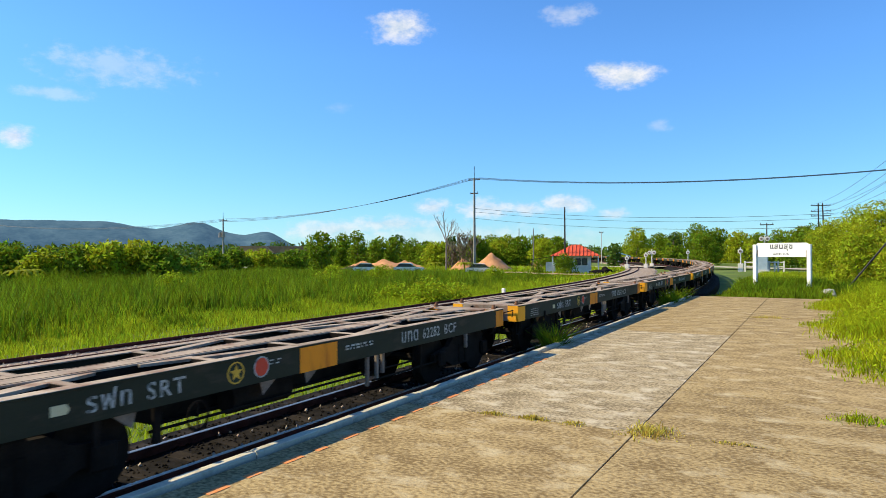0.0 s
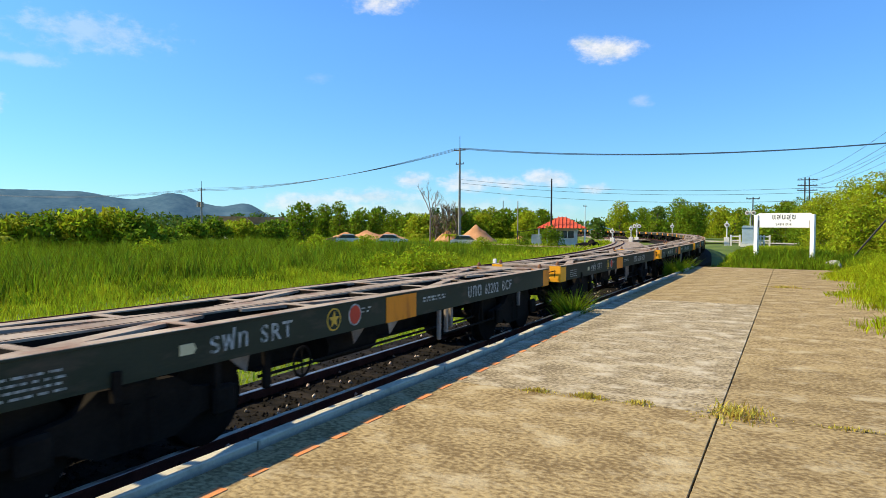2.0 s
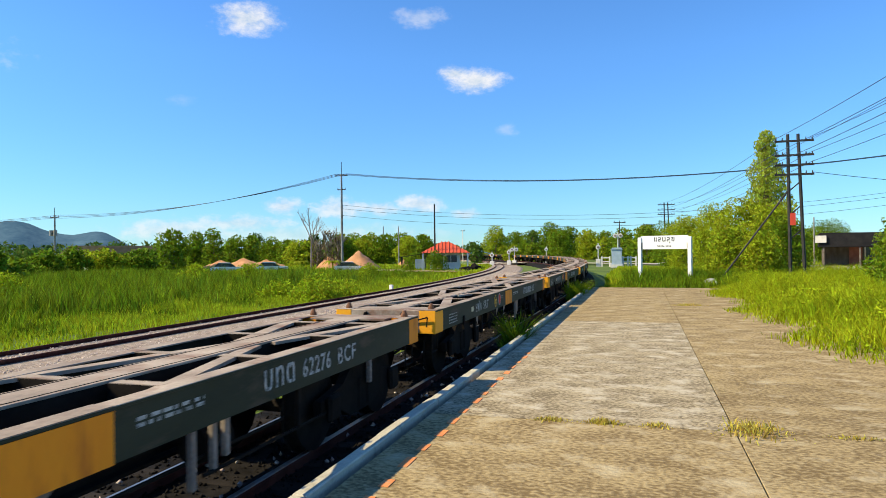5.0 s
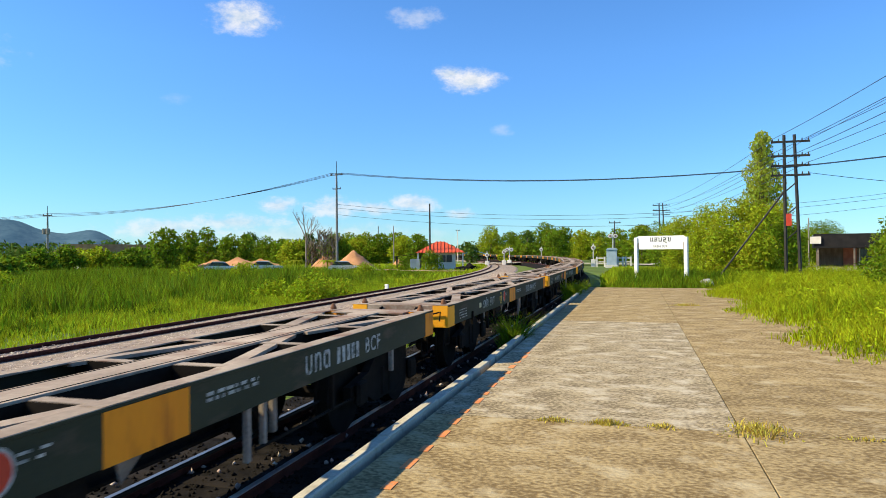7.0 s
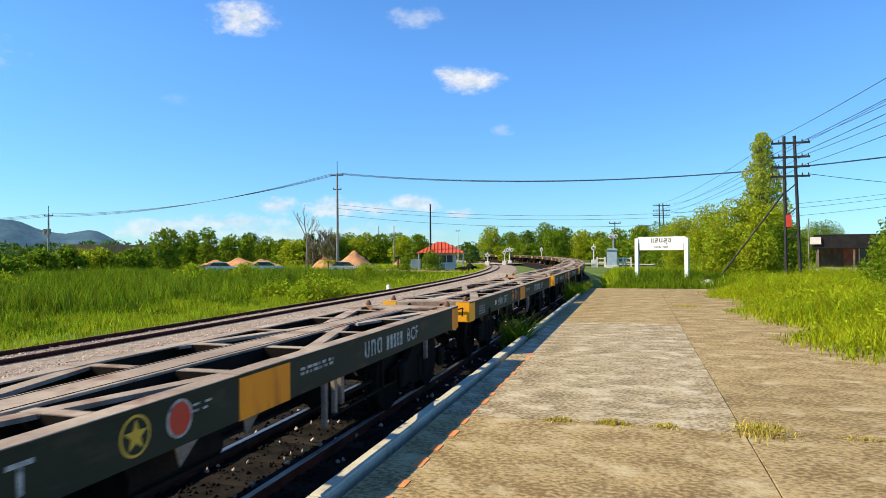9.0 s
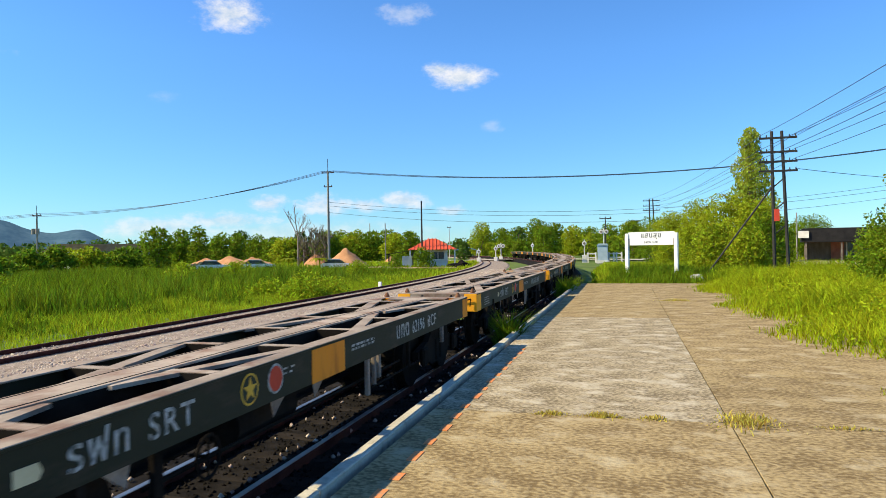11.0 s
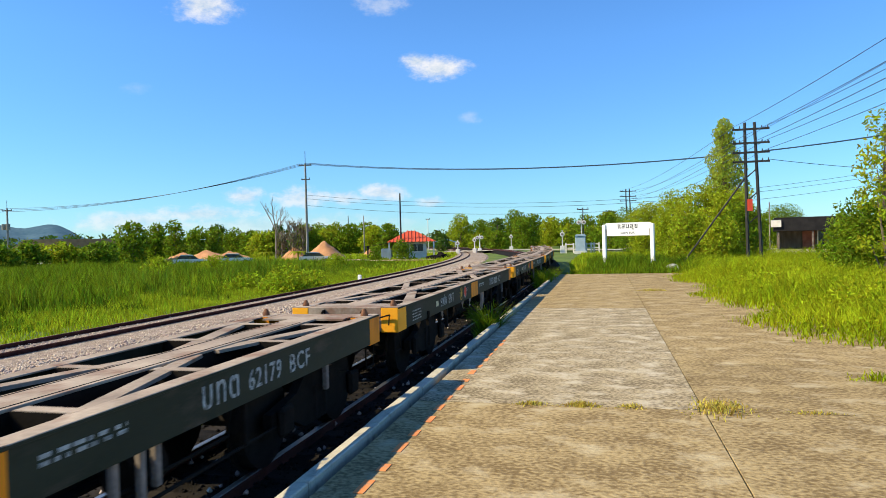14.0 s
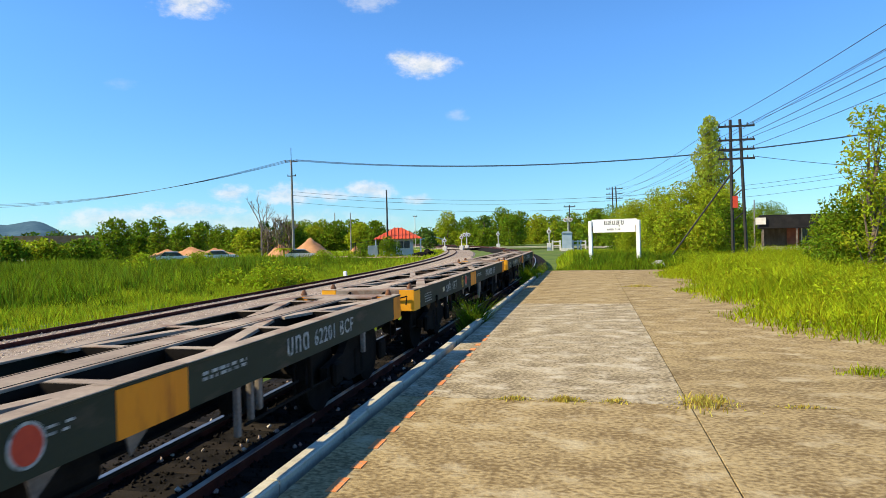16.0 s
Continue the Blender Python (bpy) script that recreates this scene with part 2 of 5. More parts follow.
CREAM = material("plate_cream", (0.50, 0.45, 0.26), (0.62, 0.57, 0.36), 6, 40, 0.7, bump=0)
SIGN_WHITE = material("sign_white", (0.84, 0.83, 0.80), (0.90, 0.89, 0.86), 2, 30, 0.6, bump=0.05)
BLACK_LETTER = material("sign_black", (0.02, 0.02, 0.022), (0.05, 0.05, 0.055), 10, 60, 0.6, bump=0)
POLE_CONCRETE = material("pole_concrete", (0.22, 0.20, 0.17), (0.34, 0.31, 0.27), 2, 30, 0.9, bump=0.3)
POLE_DARK = material("pole_steel", (0.025, 0.024, 0.024), (0.06, 0.055, 0.05), 3, 30, 0.7, 0.3, bump=0.2)
WIRE = material("wire", (0.03, 0.06, 0.10), (0.05, 0.09, 0.14), 3, 30, 0.6, bump=0)
WALL_WHITE = material("plaster_white", (0.55, 0.55, 0.53), (0.74, 0.74, 0.72), 1.5, 20, 0.9, bump=0.2)
ROOF_RED = material("red_roof", (0.52, 0.06, 0.025), (0.70, 0.12, 0.05), 3, 20, 0.7, bump=0.2, vary=0.08)
DARK_GLASS = material("dark_glass", (0.02, 0.03, 0.035), (0.05, 0.06, 0.07), 2, 10, 0.1, bump=0, spec=0.6)
ROOF_BLUE = material("blue_roof", (0.08, 0.25, 0.42), (0.14, 0.34, 0.52), 2, 20, 0.6, bump=0.1)
ROOF_GREY = material("grey_roof", (0.012, 0.012, 0.014), (0.03, 0.028, 0.028), 2, 20, 0.8, bump=0.2, spec=0.1)
METAL_GREY = material("grey_cabinet", (0.30, 0.40, 0.48), (0.42, 0.52, 0.60), 2, 20, 0.6, bump=0.05)
CAR_WHITE = material("car_white", (0.70, 0.70, 0.70), (0.82, 0.82, 0.82), 2, 20, 0.3, bump=0, coat=0.5)
TYRE = material("tyre", (0.015, 0.015, 0.015), (0.03, 0.03, 0.03), 5, 40, 0.9, bump=0.1)
SIGNAL_WHITE = material("signal_white", (0.62, 0.58, 0.52), (0.78, 0.74, 0.68), 3, 30, 0.7, bump=0.05)
RED_SIGN = material("red_board", (0.65, 0.06, 0.03), (0.8, 0.1, 0.05), 3, 30, 0.6, bump=0)
BRICK_RED = material("brick_wall", (0.28, 0.09, 0.055), (0.42, 0.16, 0.10), 3, 30, 0.9, bump=0.2)
ROCK = material("field_rock", (0.30, 0.28, 0.25), (0.5, 0.47, 0.43), 4, 30, 0.95, bump=0.6)


# ---- mesh helpers ----
def part(name, bm, mat, parent=None, label="", smooth=False):
    me = bpy.data.meshes.new(name)
    bm.to_mesh(me)
    bm.free()
    me.materials.append(mat)
    if smooth:
        for p in me.polygons:
            p.use_smooth = True
    ob = new(name, me)
    if parent:
        ob.parent = parent
    if label:
        ob["label"] = label
    return ob


def shared(name, me, parent, m=None):
    ob = new(name, me)
    ob.parent = parent
    if m is not None:
        ob.matrix_basis = m
    return ob


def thing(name, label, category, group="", kind="", at=None):
    ob = new(name)
    tagged(ob, label, category, group, kind)
    if at is not None:
        ob.matrix_basis = at
    return ob


def box(bm, x0, x1, y0, y1, z0, z1, m=None, bevel=0.0):
    made = bmesh.ops.create_cube(bm, size=1)["verts"]
    t = Matrix.Translation(((x0 + x1) / 2, (y0 + y1) / 2, (z0 + z1) / 2)) @ Matrix.Diagonal((x1 - x0, y1 - y0, z1 - z0, 1))
    bmesh.ops.transform(bm, matrix=(m or Matrix()) @ t, verts=made)
    if bevel:
        edges = {e for v in made for e in v.link_edges}
        bmesh.ops.bevel(bm, geom=list(edges), offset=bevel, segments=1, affect="EDGES")
    return bm


def tube(bm, p, q, r0, r1=None, sides=8):
    p, q = Vector(p), Vector(q)
    d = q - p
    made = bmesh.ops.create_cone(bm, cap_ends=True, segments=sides, radius1=r0, radius2=r0 if r1 is None else r1, depth=d.length)["verts"]
    m = Matrix.Translation((p + q) / 2) @ d.to_track_quat("Z", "Y").to_matrix().to_4x4()
    bmesh.ops.transform(bm, matrix=m, verts=made)
    return bm


def prism(bm, outline, y0, y1, axis="y"):
    """A closed outline of (a, z) pairs drawn out from y0 to y1 along the axis."""
    put = (lambda a, z, y: (a, y, z)) if axis == "y" else (lambda a, z, y: (y, a, z)) if axis == "x" else (lambda a, z, y: (a, z, y))
    one = [bm.verts.new(put(a, z, y0)) for a, z in outline]
    two = [bm.verts.new(put(a, z, y1)) for a, z in outline]
    bm.faces.new(one)
    bm.faces.new(two[::-1])
    n = len(one)
    for i in range(n):
        bm.faces.new((one[(i + 1) % n], one[i], two[i], two[(i + 1) % n]))
    bmesh.ops.recalc_face_normals(bm, faces=bm.faces)
    return bm


def raw(name, verts, faces, mat, parent=None, smooth=False):
    me = bpy.data.meshes.new(name)
    me.from_pydata(verts, [], faces)
    me.materials.append(mat)
    if smooth:
        me.shade_smooth()
    ob = new(name, me)
    if parent:
        ob.parent = parent
    return ob


# ---- the line of the tracks: straight past the platform, then a long left-hand curve ----
RAIL_Z = -0.19
MAIN_X, MAIN_CURVE, MAIN_RADIUS = -1.315, 19.1, 253.0    # platform track, fitted to the camera's view: nearer, a little higher than the second
TRACK_X, CURVE_Y, RADIUS = -2.07, 25.0, 306.0


def on_track(s, offset=0.0):
    """Place and heading (degrees) at s metres along the track; offset metres to the right of it."""
    if s <= CURVE_Y:
        return TRACK_X + offset, s, 0.0
    a = (s - CURVE_Y) / RADIUS
    r = RADIUS + offset
    return TRACK_X - RADIUS + r * math.cos(a), CURVE_Y + r * math.sin(a), math.degrees(a)


def on_main(s, offset=0.0):
    """The same for the platform track, on which the train runs."""
    if s <= MAIN_CURVE:
        return MAIN_X + offset, s, 0.0
    a = (s - MAIN_CURVE) / MAIN_RADIUS
    r = MAIN_RADIUS + offset
    return MAIN_X - MAIN_RADIUS + r * math.cos(a), MAIN_CURVE + r * math.sin(a), math.degrees(a)


def sweep(name, outline, offset, s0, s1, step, mat, z=0.0, smooth=False, parent=None, line=on_track):
    verts, faces, n = [], [], len(outline)
    cuts = [s0]
    while cuts[-1] < s1:
        cuts.append(min(s1, cuts[-1] + step))
    for s in cuts:
        for a, h in outline:
            x, y, _ = line(s, offset + a)
            verts.append((x, y, z + h))
    for i in range(len(cuts) - 1):
        for k in range(n):
            j = (k + 1) % n
            faces.append((i * n + k, i * n + j, (i + 1) * n + j, (i + 1) * n + k))
    faces.append(tuple(range(n - 1, -1, -1)))
    faces.append(tuple((len(cuts) - 1) * n + k for k in range(n)))
    return raw(name, verts, faces, mat, parent, smooth)


RAIL_SIDE = [(-0.055, -0.13), (0.055, -0.13), (0.055, -0.118), (0.012, -0.10), (0.012, -0.038), (0.032, -0.03), (0.032, -0.006),
             (-0.032, -0.006), (-0.032, -0.03), (-0.012, -0.038), (-0.012, -0.10), (-0.055, -0.118)]
RAIL_HEAD = [(-0.028, -0.006), (0.028, -0.006), (0.026, 0.0), (-0.026, 0.0)]


def make_track(name, offset, z, label, shine, half, line):
    track = thing(name, label, "railway track", "railway tracks", "structure")
    tall = 1.0 if shine else 1.7
    profile = [(a * tall ** 0.5, h * tall) for a, h in RAIL_SIDE]
    for side in (-half, half):
        sweep("rail", profile, offset + side, -40, 330, 6.0, RAIL_RUST, z, parent=track, line=line)
        sweep("rail_head", RAIL_HEAD, offset + side, -40, 330, 6.0, RAIL_SHINE if shine else RAIL_RUST, z, parent=track, line=line)
    return track


track_1 = make_track("track_1", 0.0, RAIL_Z, "railway track with polished rails beside the platform, gauge fitted to the view", True, 0.445, on_main)
track_2 = make_track("track_2", -8.75, -0.46, "rusty second railway track on a pale stone bed", False, 0.535, on_track)


def ground_height(x, y):
    """The lie of the land: low meadow to the left, track bed, verge to the right."""
    base = -0.72
    if x < -12:
        base -= min(0.40, (-12 - x) * 0.03) * max(0.0, min(1.0, (85 - y) / 20))
    if x > 5.2:
        base = -0.72 + min(0.55, max(0.0, (x - 4.0)) * 0.25)
    elif x > 0.05 and y > 23.2:
        base = -0.72 + 0.60 * min(1.0, x / 1.5) * max(0.0, min(1.0, (60 - y) / 30))
    return base + 0.05 * noise.noise(Vector((x * 0.25, y * 0.25, 0.3)))


def make_ground():
    def steps(lo, hi, near_lo, near_hi, fine):
        vals, v, d = [], near_lo, fine
        while v > lo:
            d *= 1.35
            v -= d
            vals.append(max(v, lo))
        vals = vals[::-1] + list(np.arange(near_lo, near_hi, fine)) + [near_hi]
        v, d = near_hi, fine
        while v < hi:
            d *= 1.35
            v += d
            vals.append(min(v, hi))
        return vals

    xs, ys = steps(-4500, 4500, -60, 30, 1.2), steps(-400, 4800, -12, 110, 1.5)
    verts = [(x, y, ground_height(x, y)) for y in ys for x in xs]
    nx = len(xs)
    faces = [(j * nx + i, j * nx + i + 1, (j + 1) * nx + i + 1, (j + 1) * nx + i) for j in range(len(ys) - 1) for i in range(nx - 1)]
    return tagged(raw("ground", verts, faces, EARTH, smooth=True), "green meadow ground of grass and earth", "ground", kind="structure")


ground = make_ground()
PALE_BED = material("pale_ballast", (0.20, 0.145, 0.105), (0.46, 0.37, 0.29), 8, 45, 0.95, bump=1.0, grain=1.5)
# shade beneath the wagons is part of this bed's colour
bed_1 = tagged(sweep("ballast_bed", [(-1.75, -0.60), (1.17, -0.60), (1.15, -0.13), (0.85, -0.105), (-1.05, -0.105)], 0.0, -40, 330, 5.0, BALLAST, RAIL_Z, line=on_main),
               "dark crushed stone bed under the platform track, shade in its colour", "ballast", kind="structure")
bed_2 = tagged(sweep("ballast_bed", [(-1.7, -0.34), (3.2, -0.34), (2.8, -0.17), (1.2, -0.10), (-1.2, -0.10)], -8.75, -40, 330, 5.0, PALE_BED, -0.46),
               "pale crushed stone bed under the rusty track", "ballast", kind="structure")


# ---- platform ----
PLAT_END = 23.3


def make_platform():
    plat = thing("platform", "low concrete station platform with a white painted edge", "platform", kind="structure")
    bm = bmesh.new()
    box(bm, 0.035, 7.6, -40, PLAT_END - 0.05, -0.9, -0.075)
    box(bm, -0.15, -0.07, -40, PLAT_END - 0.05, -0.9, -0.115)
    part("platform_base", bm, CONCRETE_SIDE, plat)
    left = [-40, -27.4, -18.3, -9.2, 0.0, 9.2, 18.4, PLAT_END]
    right = [-40, -28, -14.0, 0.0, 2.45, 14.0, PLAT_END]
    for k, (a, b) in enumerate(zip(left, left[1:])):
        bm = bmesh.new()
        box(bm, 0.05, 2.894, a + 0.012, b - 0.012, -0.07, 0.0, bevel=0.003)
        part("slab", bm, CONCRETE_GREY if k in (4,) else CONCRETE, plat)
    for a, b in zip(right, right[1:]):
        bm = bmesh.new()
        box(bm, 2.906, 7.5, a + 0.012, b - 0.012, -0.07, -0.002, bevel=0.003)
        part("slab", bm, CONCRETE, plat)
    y = -40.0
    k = 0
    while y < PLAT_END - 0.5:
        n = min(1.5, PLAT_END - y)
        bm = bmesh.new()
        box(bm, -0.150 + 0.006 * math.sin(k * 2.1), -0.032 + 0.006 * math.sin(k * 3.3), y + 0.004, y + n - 0.004, -0.11, 0.030 + 0.004 * math.sin(k * 1.3), bevel=0.010)
        part("edge_block", bm, EDGE_WHITE, plat)
        y += n
        k += 1
    for k in range(26):
        y = -6.97 + 0.44 * k
        bm = bmesh.new()
        n = 0.20 + 0.05 * math.sin(k * 2.7)
        x = 0.312 + 0.012 * math.sin(k * 1.9)
        box(bm, x, x + 0.078, y, y + n, 0.001, 0.005)
        part("paint_dash", bm, ORANGE_DASH, plat)
    return plat


platform = make_platform()


# ---- container flat wagons ----
PITCH, BODY = 13.85, 12.95
DECK_Z, SILL_Z, HALF_W = 1.15, 0.775, 0.90


def text_mesh(body, wide, high, mat, spread=1.0, thick=0.0015, bold=0.0):
    """Raised lettering, centred on its foot, of the given width and height."""
    curve = bpy.data.curves.new("lettering", "FONT")
    curve.body, curve.size, curve.extrude = body, 1.0, 0.01
    curve.space_character = spread
    curve.offset = bold
    curve.resolution_u = 3
    ob = new("lettering", curve)
    bpy.context.view_layer.update()
    me = bpy.data.meshes.new_from_object(ob.evaluated_get(bpy.context.evaluated_depsgraph_get()))
    bpy.data.objects.remove(ob)
    co = np.empty(len(me.vertices) * 3)
    me.vertices.foreach_get("co", co)
    co = co.reshape(-1, 3)
    lo, hi = co.min(0), co.max(0)
    co = (co - (lo + hi) / 2) / np.maximum(hi - lo, 1e-6) * (wide, high, 2 * thick) + (0, high / 2, 0)
    me.vertices.foreach_set("co", co.ravel())
    me.update()
    me.materials.clear()
    me.materials.append(mat)
    return me


ON_SIDE = Matrix(((0, 0, 1, 0), (1, 0, 0, 0), (0, 1, 0, 0), (0, 0, 0, 1)))  # lettering lies on the side that faces +x


def side_text(parent, name, me, y, z, x=HALF_W + 0.004):
    return shared(name, me, parent, Matrix.Translation((x, y, z)) @ ON_SIDE)


def make_bogie(parent, y):
    bogie = new("bogie")
    bogie.parent = parent
    bogie.matrix_basis = pose(0, y, 0)
    for sx in (-1, 1):
        bm = bmesh.new()
        prism(bm, [(-1.05, 0.52), (-0.55, 0.60), (-0.35, 0.74), (0.35, 0.72), (0.55, 0.60), (1.05, 0.52), (1.05, 0.38), (0.62, 0.36), (0.36, 0.24), (-0.36, 0.24), (-0.62, 0.36), (-1.05, 0.38)],
              sx * 0.70, sx * 0.80, "x")
        part("side_frame", bm, UNDER, bogie)
        for wy in (-0.85, 0.85):
            bm = bmesh.new()
            box(bm, 0.80 if sx > 0 else -0.88, 0.88 if sx > 0 else -0.80, wy - 0.13, wy + 0.13, 0.30, 0.56, bevel=0.03)
            part("axle_box", bm, UNDER, bogie)
        for k in (-0.12, 0.12):
            bm = bmesh.new()
            tube(bm, (sx * 0.75, k, 0.28), (sx * 0.75, k, 0.60), 0.075, sides=10)
            part("spring", bm, UNDER, bogie)
    for wy in (-0.85, 0.85):
        bm = bmesh.new()
        tube(bm, (-0.8, wy, 0.42), (0.8, wy, 0.42), 0.07)
        part("axle", bm, UNDER, bogie)
        for sx in (-1, 1):
            bm = bmesh.new()
            tube(bm, (sx * 0.48, wy, 0.42), (sx * 0.61, wy, 0.42), 0.42, sides=24)
            tube(bm, (sx * 0.45, wy, 0.42), (sx * 0.48, wy, 0.42), 0.455, sides=24)
            part("wheel", bm, UNDER, bogie)
    bm = bmesh.new()
    box(bm, -0.8, 0.8, -0.2, 0.2, 0.52, 0.76, bevel=0.03)
    part("bolster", bm, UNDER, bogie)
    return bogie


def make_wagon():
    w = thing("container_flat_wagon", "dark green steel container flat wagon with yellow panels and orange corners", "railway wagon", "wagons of the freight train")
    h = BODY / 2
    for sx in (-1, 1):
        bm = bmesh.new()
        prism(bm, [(sx * HALF_W, SILL_Z), (sx * HALF_W, DECK_Z - 0.028), (sx * (HALF_W + 0.012), DECK_Z - 0.022), (sx * (HALF_W + 0.012), DECK_Z - 0.004), (sx * (HALF_W - 0.02), DECK_Z - 0.004),
                   (sx * (HALF_W - 0.02), SILL_Z + 0.02), (sx * (HALF_W - 0.045), SILL_Z + 0.02), (sx * (HALF_W - 0.045), SILL_Z)], -h + 0.01, h - 0.01)
        part("side_sill", bm, GREEN_PAINT, w)
        bm = bmesh.new()
        box(bm, min(sx * (HALF_W + 0.006), sx * (HALF_W - 0.17)), max(sx * (HALF_W + 0.006), sx * (HALF_W - 0.17)), -h + 0.3, h - 0.3, DECK_Z - 0.016, DECK_Z, bevel=0.004)
        part("deck_flange", bm, DECK, w)
    bm = bmesh.new()
    box(bm, -0.20, 0.20, -h + 0.4, h - 0.4, DECK_Z - 0.02, DECK_Z + 0.004, bevel=0.004)
    plate = part("centre_plate", bm, DECK, w)
    for x in (-0.17, 0.14):
        bm = bmesh.new()
        box(bm, x, x + 0.016, -h + 1.0, h - 1.0, DECK_Z + 0.003, DECK_Z + 0.0065)
        part("seam", bm, UNDER, plate)
    bm = bmesh.new()
    belly = [(-h + 0.2, DECK_Z - 0.02), (h - 0.2, DECK_Z - 0.02), (h - 0.2, 0.74), (3.4, 0.72), (2.4, 0.46), (-2.4, 0.46), (-3.4, 0.72), (-h + 0.2, 0.74)]
    for x in (-0.20, 0.18):
        prism(bm, belly, x, x + 0.02, "x")
    box(bm, -0.3, 0.3, -2.4, 2.4, 0.44, 0.465)
    part("centre_sill", bm, UNDER, w)
    # cross members: shade of the open bays is put into their near-black bodies
    ys = [-4.95, -3.6, -2.05, -0.70, 0.70, 2.05, 3.6, 4.95]
    for k, y in enumerate(ys):
        for sx in (-1, 1):
            bm = bmesh.new()
            box(bm, min(sx * 0.23, sx * (HALF_W - 0.10)), max(sx * 0.23, sx * (HALF_W - 0.10)), y - 0.06, y + 0.06, DECK_Z - 0.25, DECK_Z - 0.010, bevel=0.004)
            part("cross_member", bm, UNDER, w)
            # thin deck-coloured plate, added so only the sunlit top keeps the deck's tone
            bm = bmesh.new()
            box(bm, min(sx * 0.25, sx * (HALF_W - 0.18)), max(sx * 0.25, sx * (HALF_W - 0.18)), y - 0.06, y + 0.06, DECK_Z - 0.008, DECK_Z - 0.002)
            part("member_cap", bm, DECK, w)
    # diagonal braces of the end bays and the middle
    def brace(x0, y0, x1, y1, wide):
        bm = bmesh.new()
        d = Vector((x1 - x0, y1 - y0, 0))
        m = Matrix.Translation(((x0 + x1) / 2, (y0 + y1) / 2, DECK_Z - 0.02)) @ pose(0, 0, 0, 0, 0, math.degrees(math.atan2(d.y, d.x)))
        box(bm, -d.length / 2, d.length / 2, -wide / 2, wide / 2, -0.02, 0.014, m)
        part("diagonal_brace", bm, DECK, w)

    for sx in (-1, 1):
        for sy in (-1, 1):
            brace(sx * 0.18, sy * 3.0, sx * 0.78, sy * 5.35, 0.18)
            brace(sx * 0.18, sy * 2.75, sx * 0.78, sy * 0.5, 0.14)
    # ends
    for sy in (-1, 1):
        bm = bmesh.new()
        y0, y1 = sorted((sy * h, sy * (h - 0.10)))
        box(bm, -HALF_W + 0.28, HALF_W - 0.28, y0, y1, SILL_Z, DECK_Z, bevel=0.006)
        part("end_beam", bm, DECK, w, "grey end beam")
        bm = bmesh.new()
        y0, y1 = sorted((sy * (h - 0.10), sy * (h - 0.62)))
        box(bm, -HALF_W + 0.30, HALF_W - 0.30, y0, y1, DECK_Z - 0.02, DECK_Z + 0.003)
        part("end_plate", bm, DECK, w)
        for sx in (-1, 1):
            bm = bmesh.new()
            x0, x1 = sorted((sx * (HALF_W + 0.004), sx * (HALF_W - 0.28)))
            y0, y1 = sorted((sy * (h + 0.004), sy * (h - (0.45 if sy < 0 else 0.40))))
            box(bm, x0, x1, y0, y1, SILL_Z - 0.012, DECK_Z - 0.002, bevel=0.008)
            corner = part("corner_block", bm, ORANGE if sy < 0 else YELLOW, w, "bright orange corner block" if sy < 0 else "yellow corner block")
            bm = bmesh.new()
            box(bm, min(x0, x1), max(x0, x1), y0, y1, DECK_Z, DECK_Z + 0.006)
            part("corner_top", bm, DECK, w)
            bm = bmesh.new()
            cx, cy = sx * (HALF_W - 0.14), sy * (h - 0.22)
            tube(bm, (cx, cy, DECK_Z), (cx, cy, DECK_Z + 0.045), 0.055, 0.052, 10)
            tube(bm, (cx, cy, DECK_Z + 0.045), (cx, cy, DECK_Z + 0.10), 0.045, 0.024, 10)
            part("locking_cone", bm, RUST, w, "rusty container locking cone")
            for k, (hx, hz) in enumerate(((0.45, 0.20),)):
                # solid disc: the darkness inside the hole is put into its black
                bm = bmesh.new()
                tube(bm, (sx * hx, sy * (h - 0.005), SILL_Z + hz), (sx * hx, sy * (h + 0.004), SILL_Z + hz), 0.035, sides=12)
                part("beam_hole", bm, UNDER, w)
            # step iron and uncoupling rod below the corner
            bm = bmesh.new()
            sxx = sx * (HALF_W - 0.08)
            for a in (0.06, 0.36):
                tube(bm, (sxx, sy * (h - a), SILL_Z), (sxx, sy * (h - a), SILL_Z - 0.29), 0.012, sides=6)
            tube(bm, (sxx, sy * (h - 0.06), SILL_Z - 0.29), (sxx, sy * (h - 0.36), SILL_Z - 0.29), 0.014, sides=6)
            part("step_iron", bm, UNDER, w)
        for gx in (-0.34, 0.32):
            bm = bmesh.new()
            prism(bm, [(sy * h, DECK_Z - 0.03), (sy * (h + 0.10), DECK_Z - 0.04), (sy * (h + 0.20), DECK_Z - 0.14), (sy * (h + 0.22), SILL_Z - 0.05), (sy * h, SILL_Z - 0.05)], gx, gx + 0.02, "x")
            part("end_guard", bm, UNDER, w, "dark curved guard plate")
        bm = bmesh.new()
        box(bm, -0.10, 0.10, min(sy * (h + 0.40), sy * (h - 0.3)), max(sy * (h + 0.40), sy * (h - 0.3)), 0.62, 0.80, bevel=0.02)
        part("coupler", bm, UNDER, w)
        bm = bmesh.new()
        tube(bm, (0.18, sy * h, 0.88), (HALF_W - 0.12, sy * (h + 0.05), 1.04), 0.012, sides=6)
        tube(bm, (HALF_W - 0.12, sy * (h + 0.05), 1.04), (HALF_W - 0.14, sy * (h + 0.05), 0.88), 0.012, sides=6)
        part("uncoupling_rod", bm, UNDER, w)
        bm = bmesh.new()
        tube(bm, (0.3, sy * h, 0.74), (0.34, sy * (h + 0.12), 0.56), 0.022, sides=6)
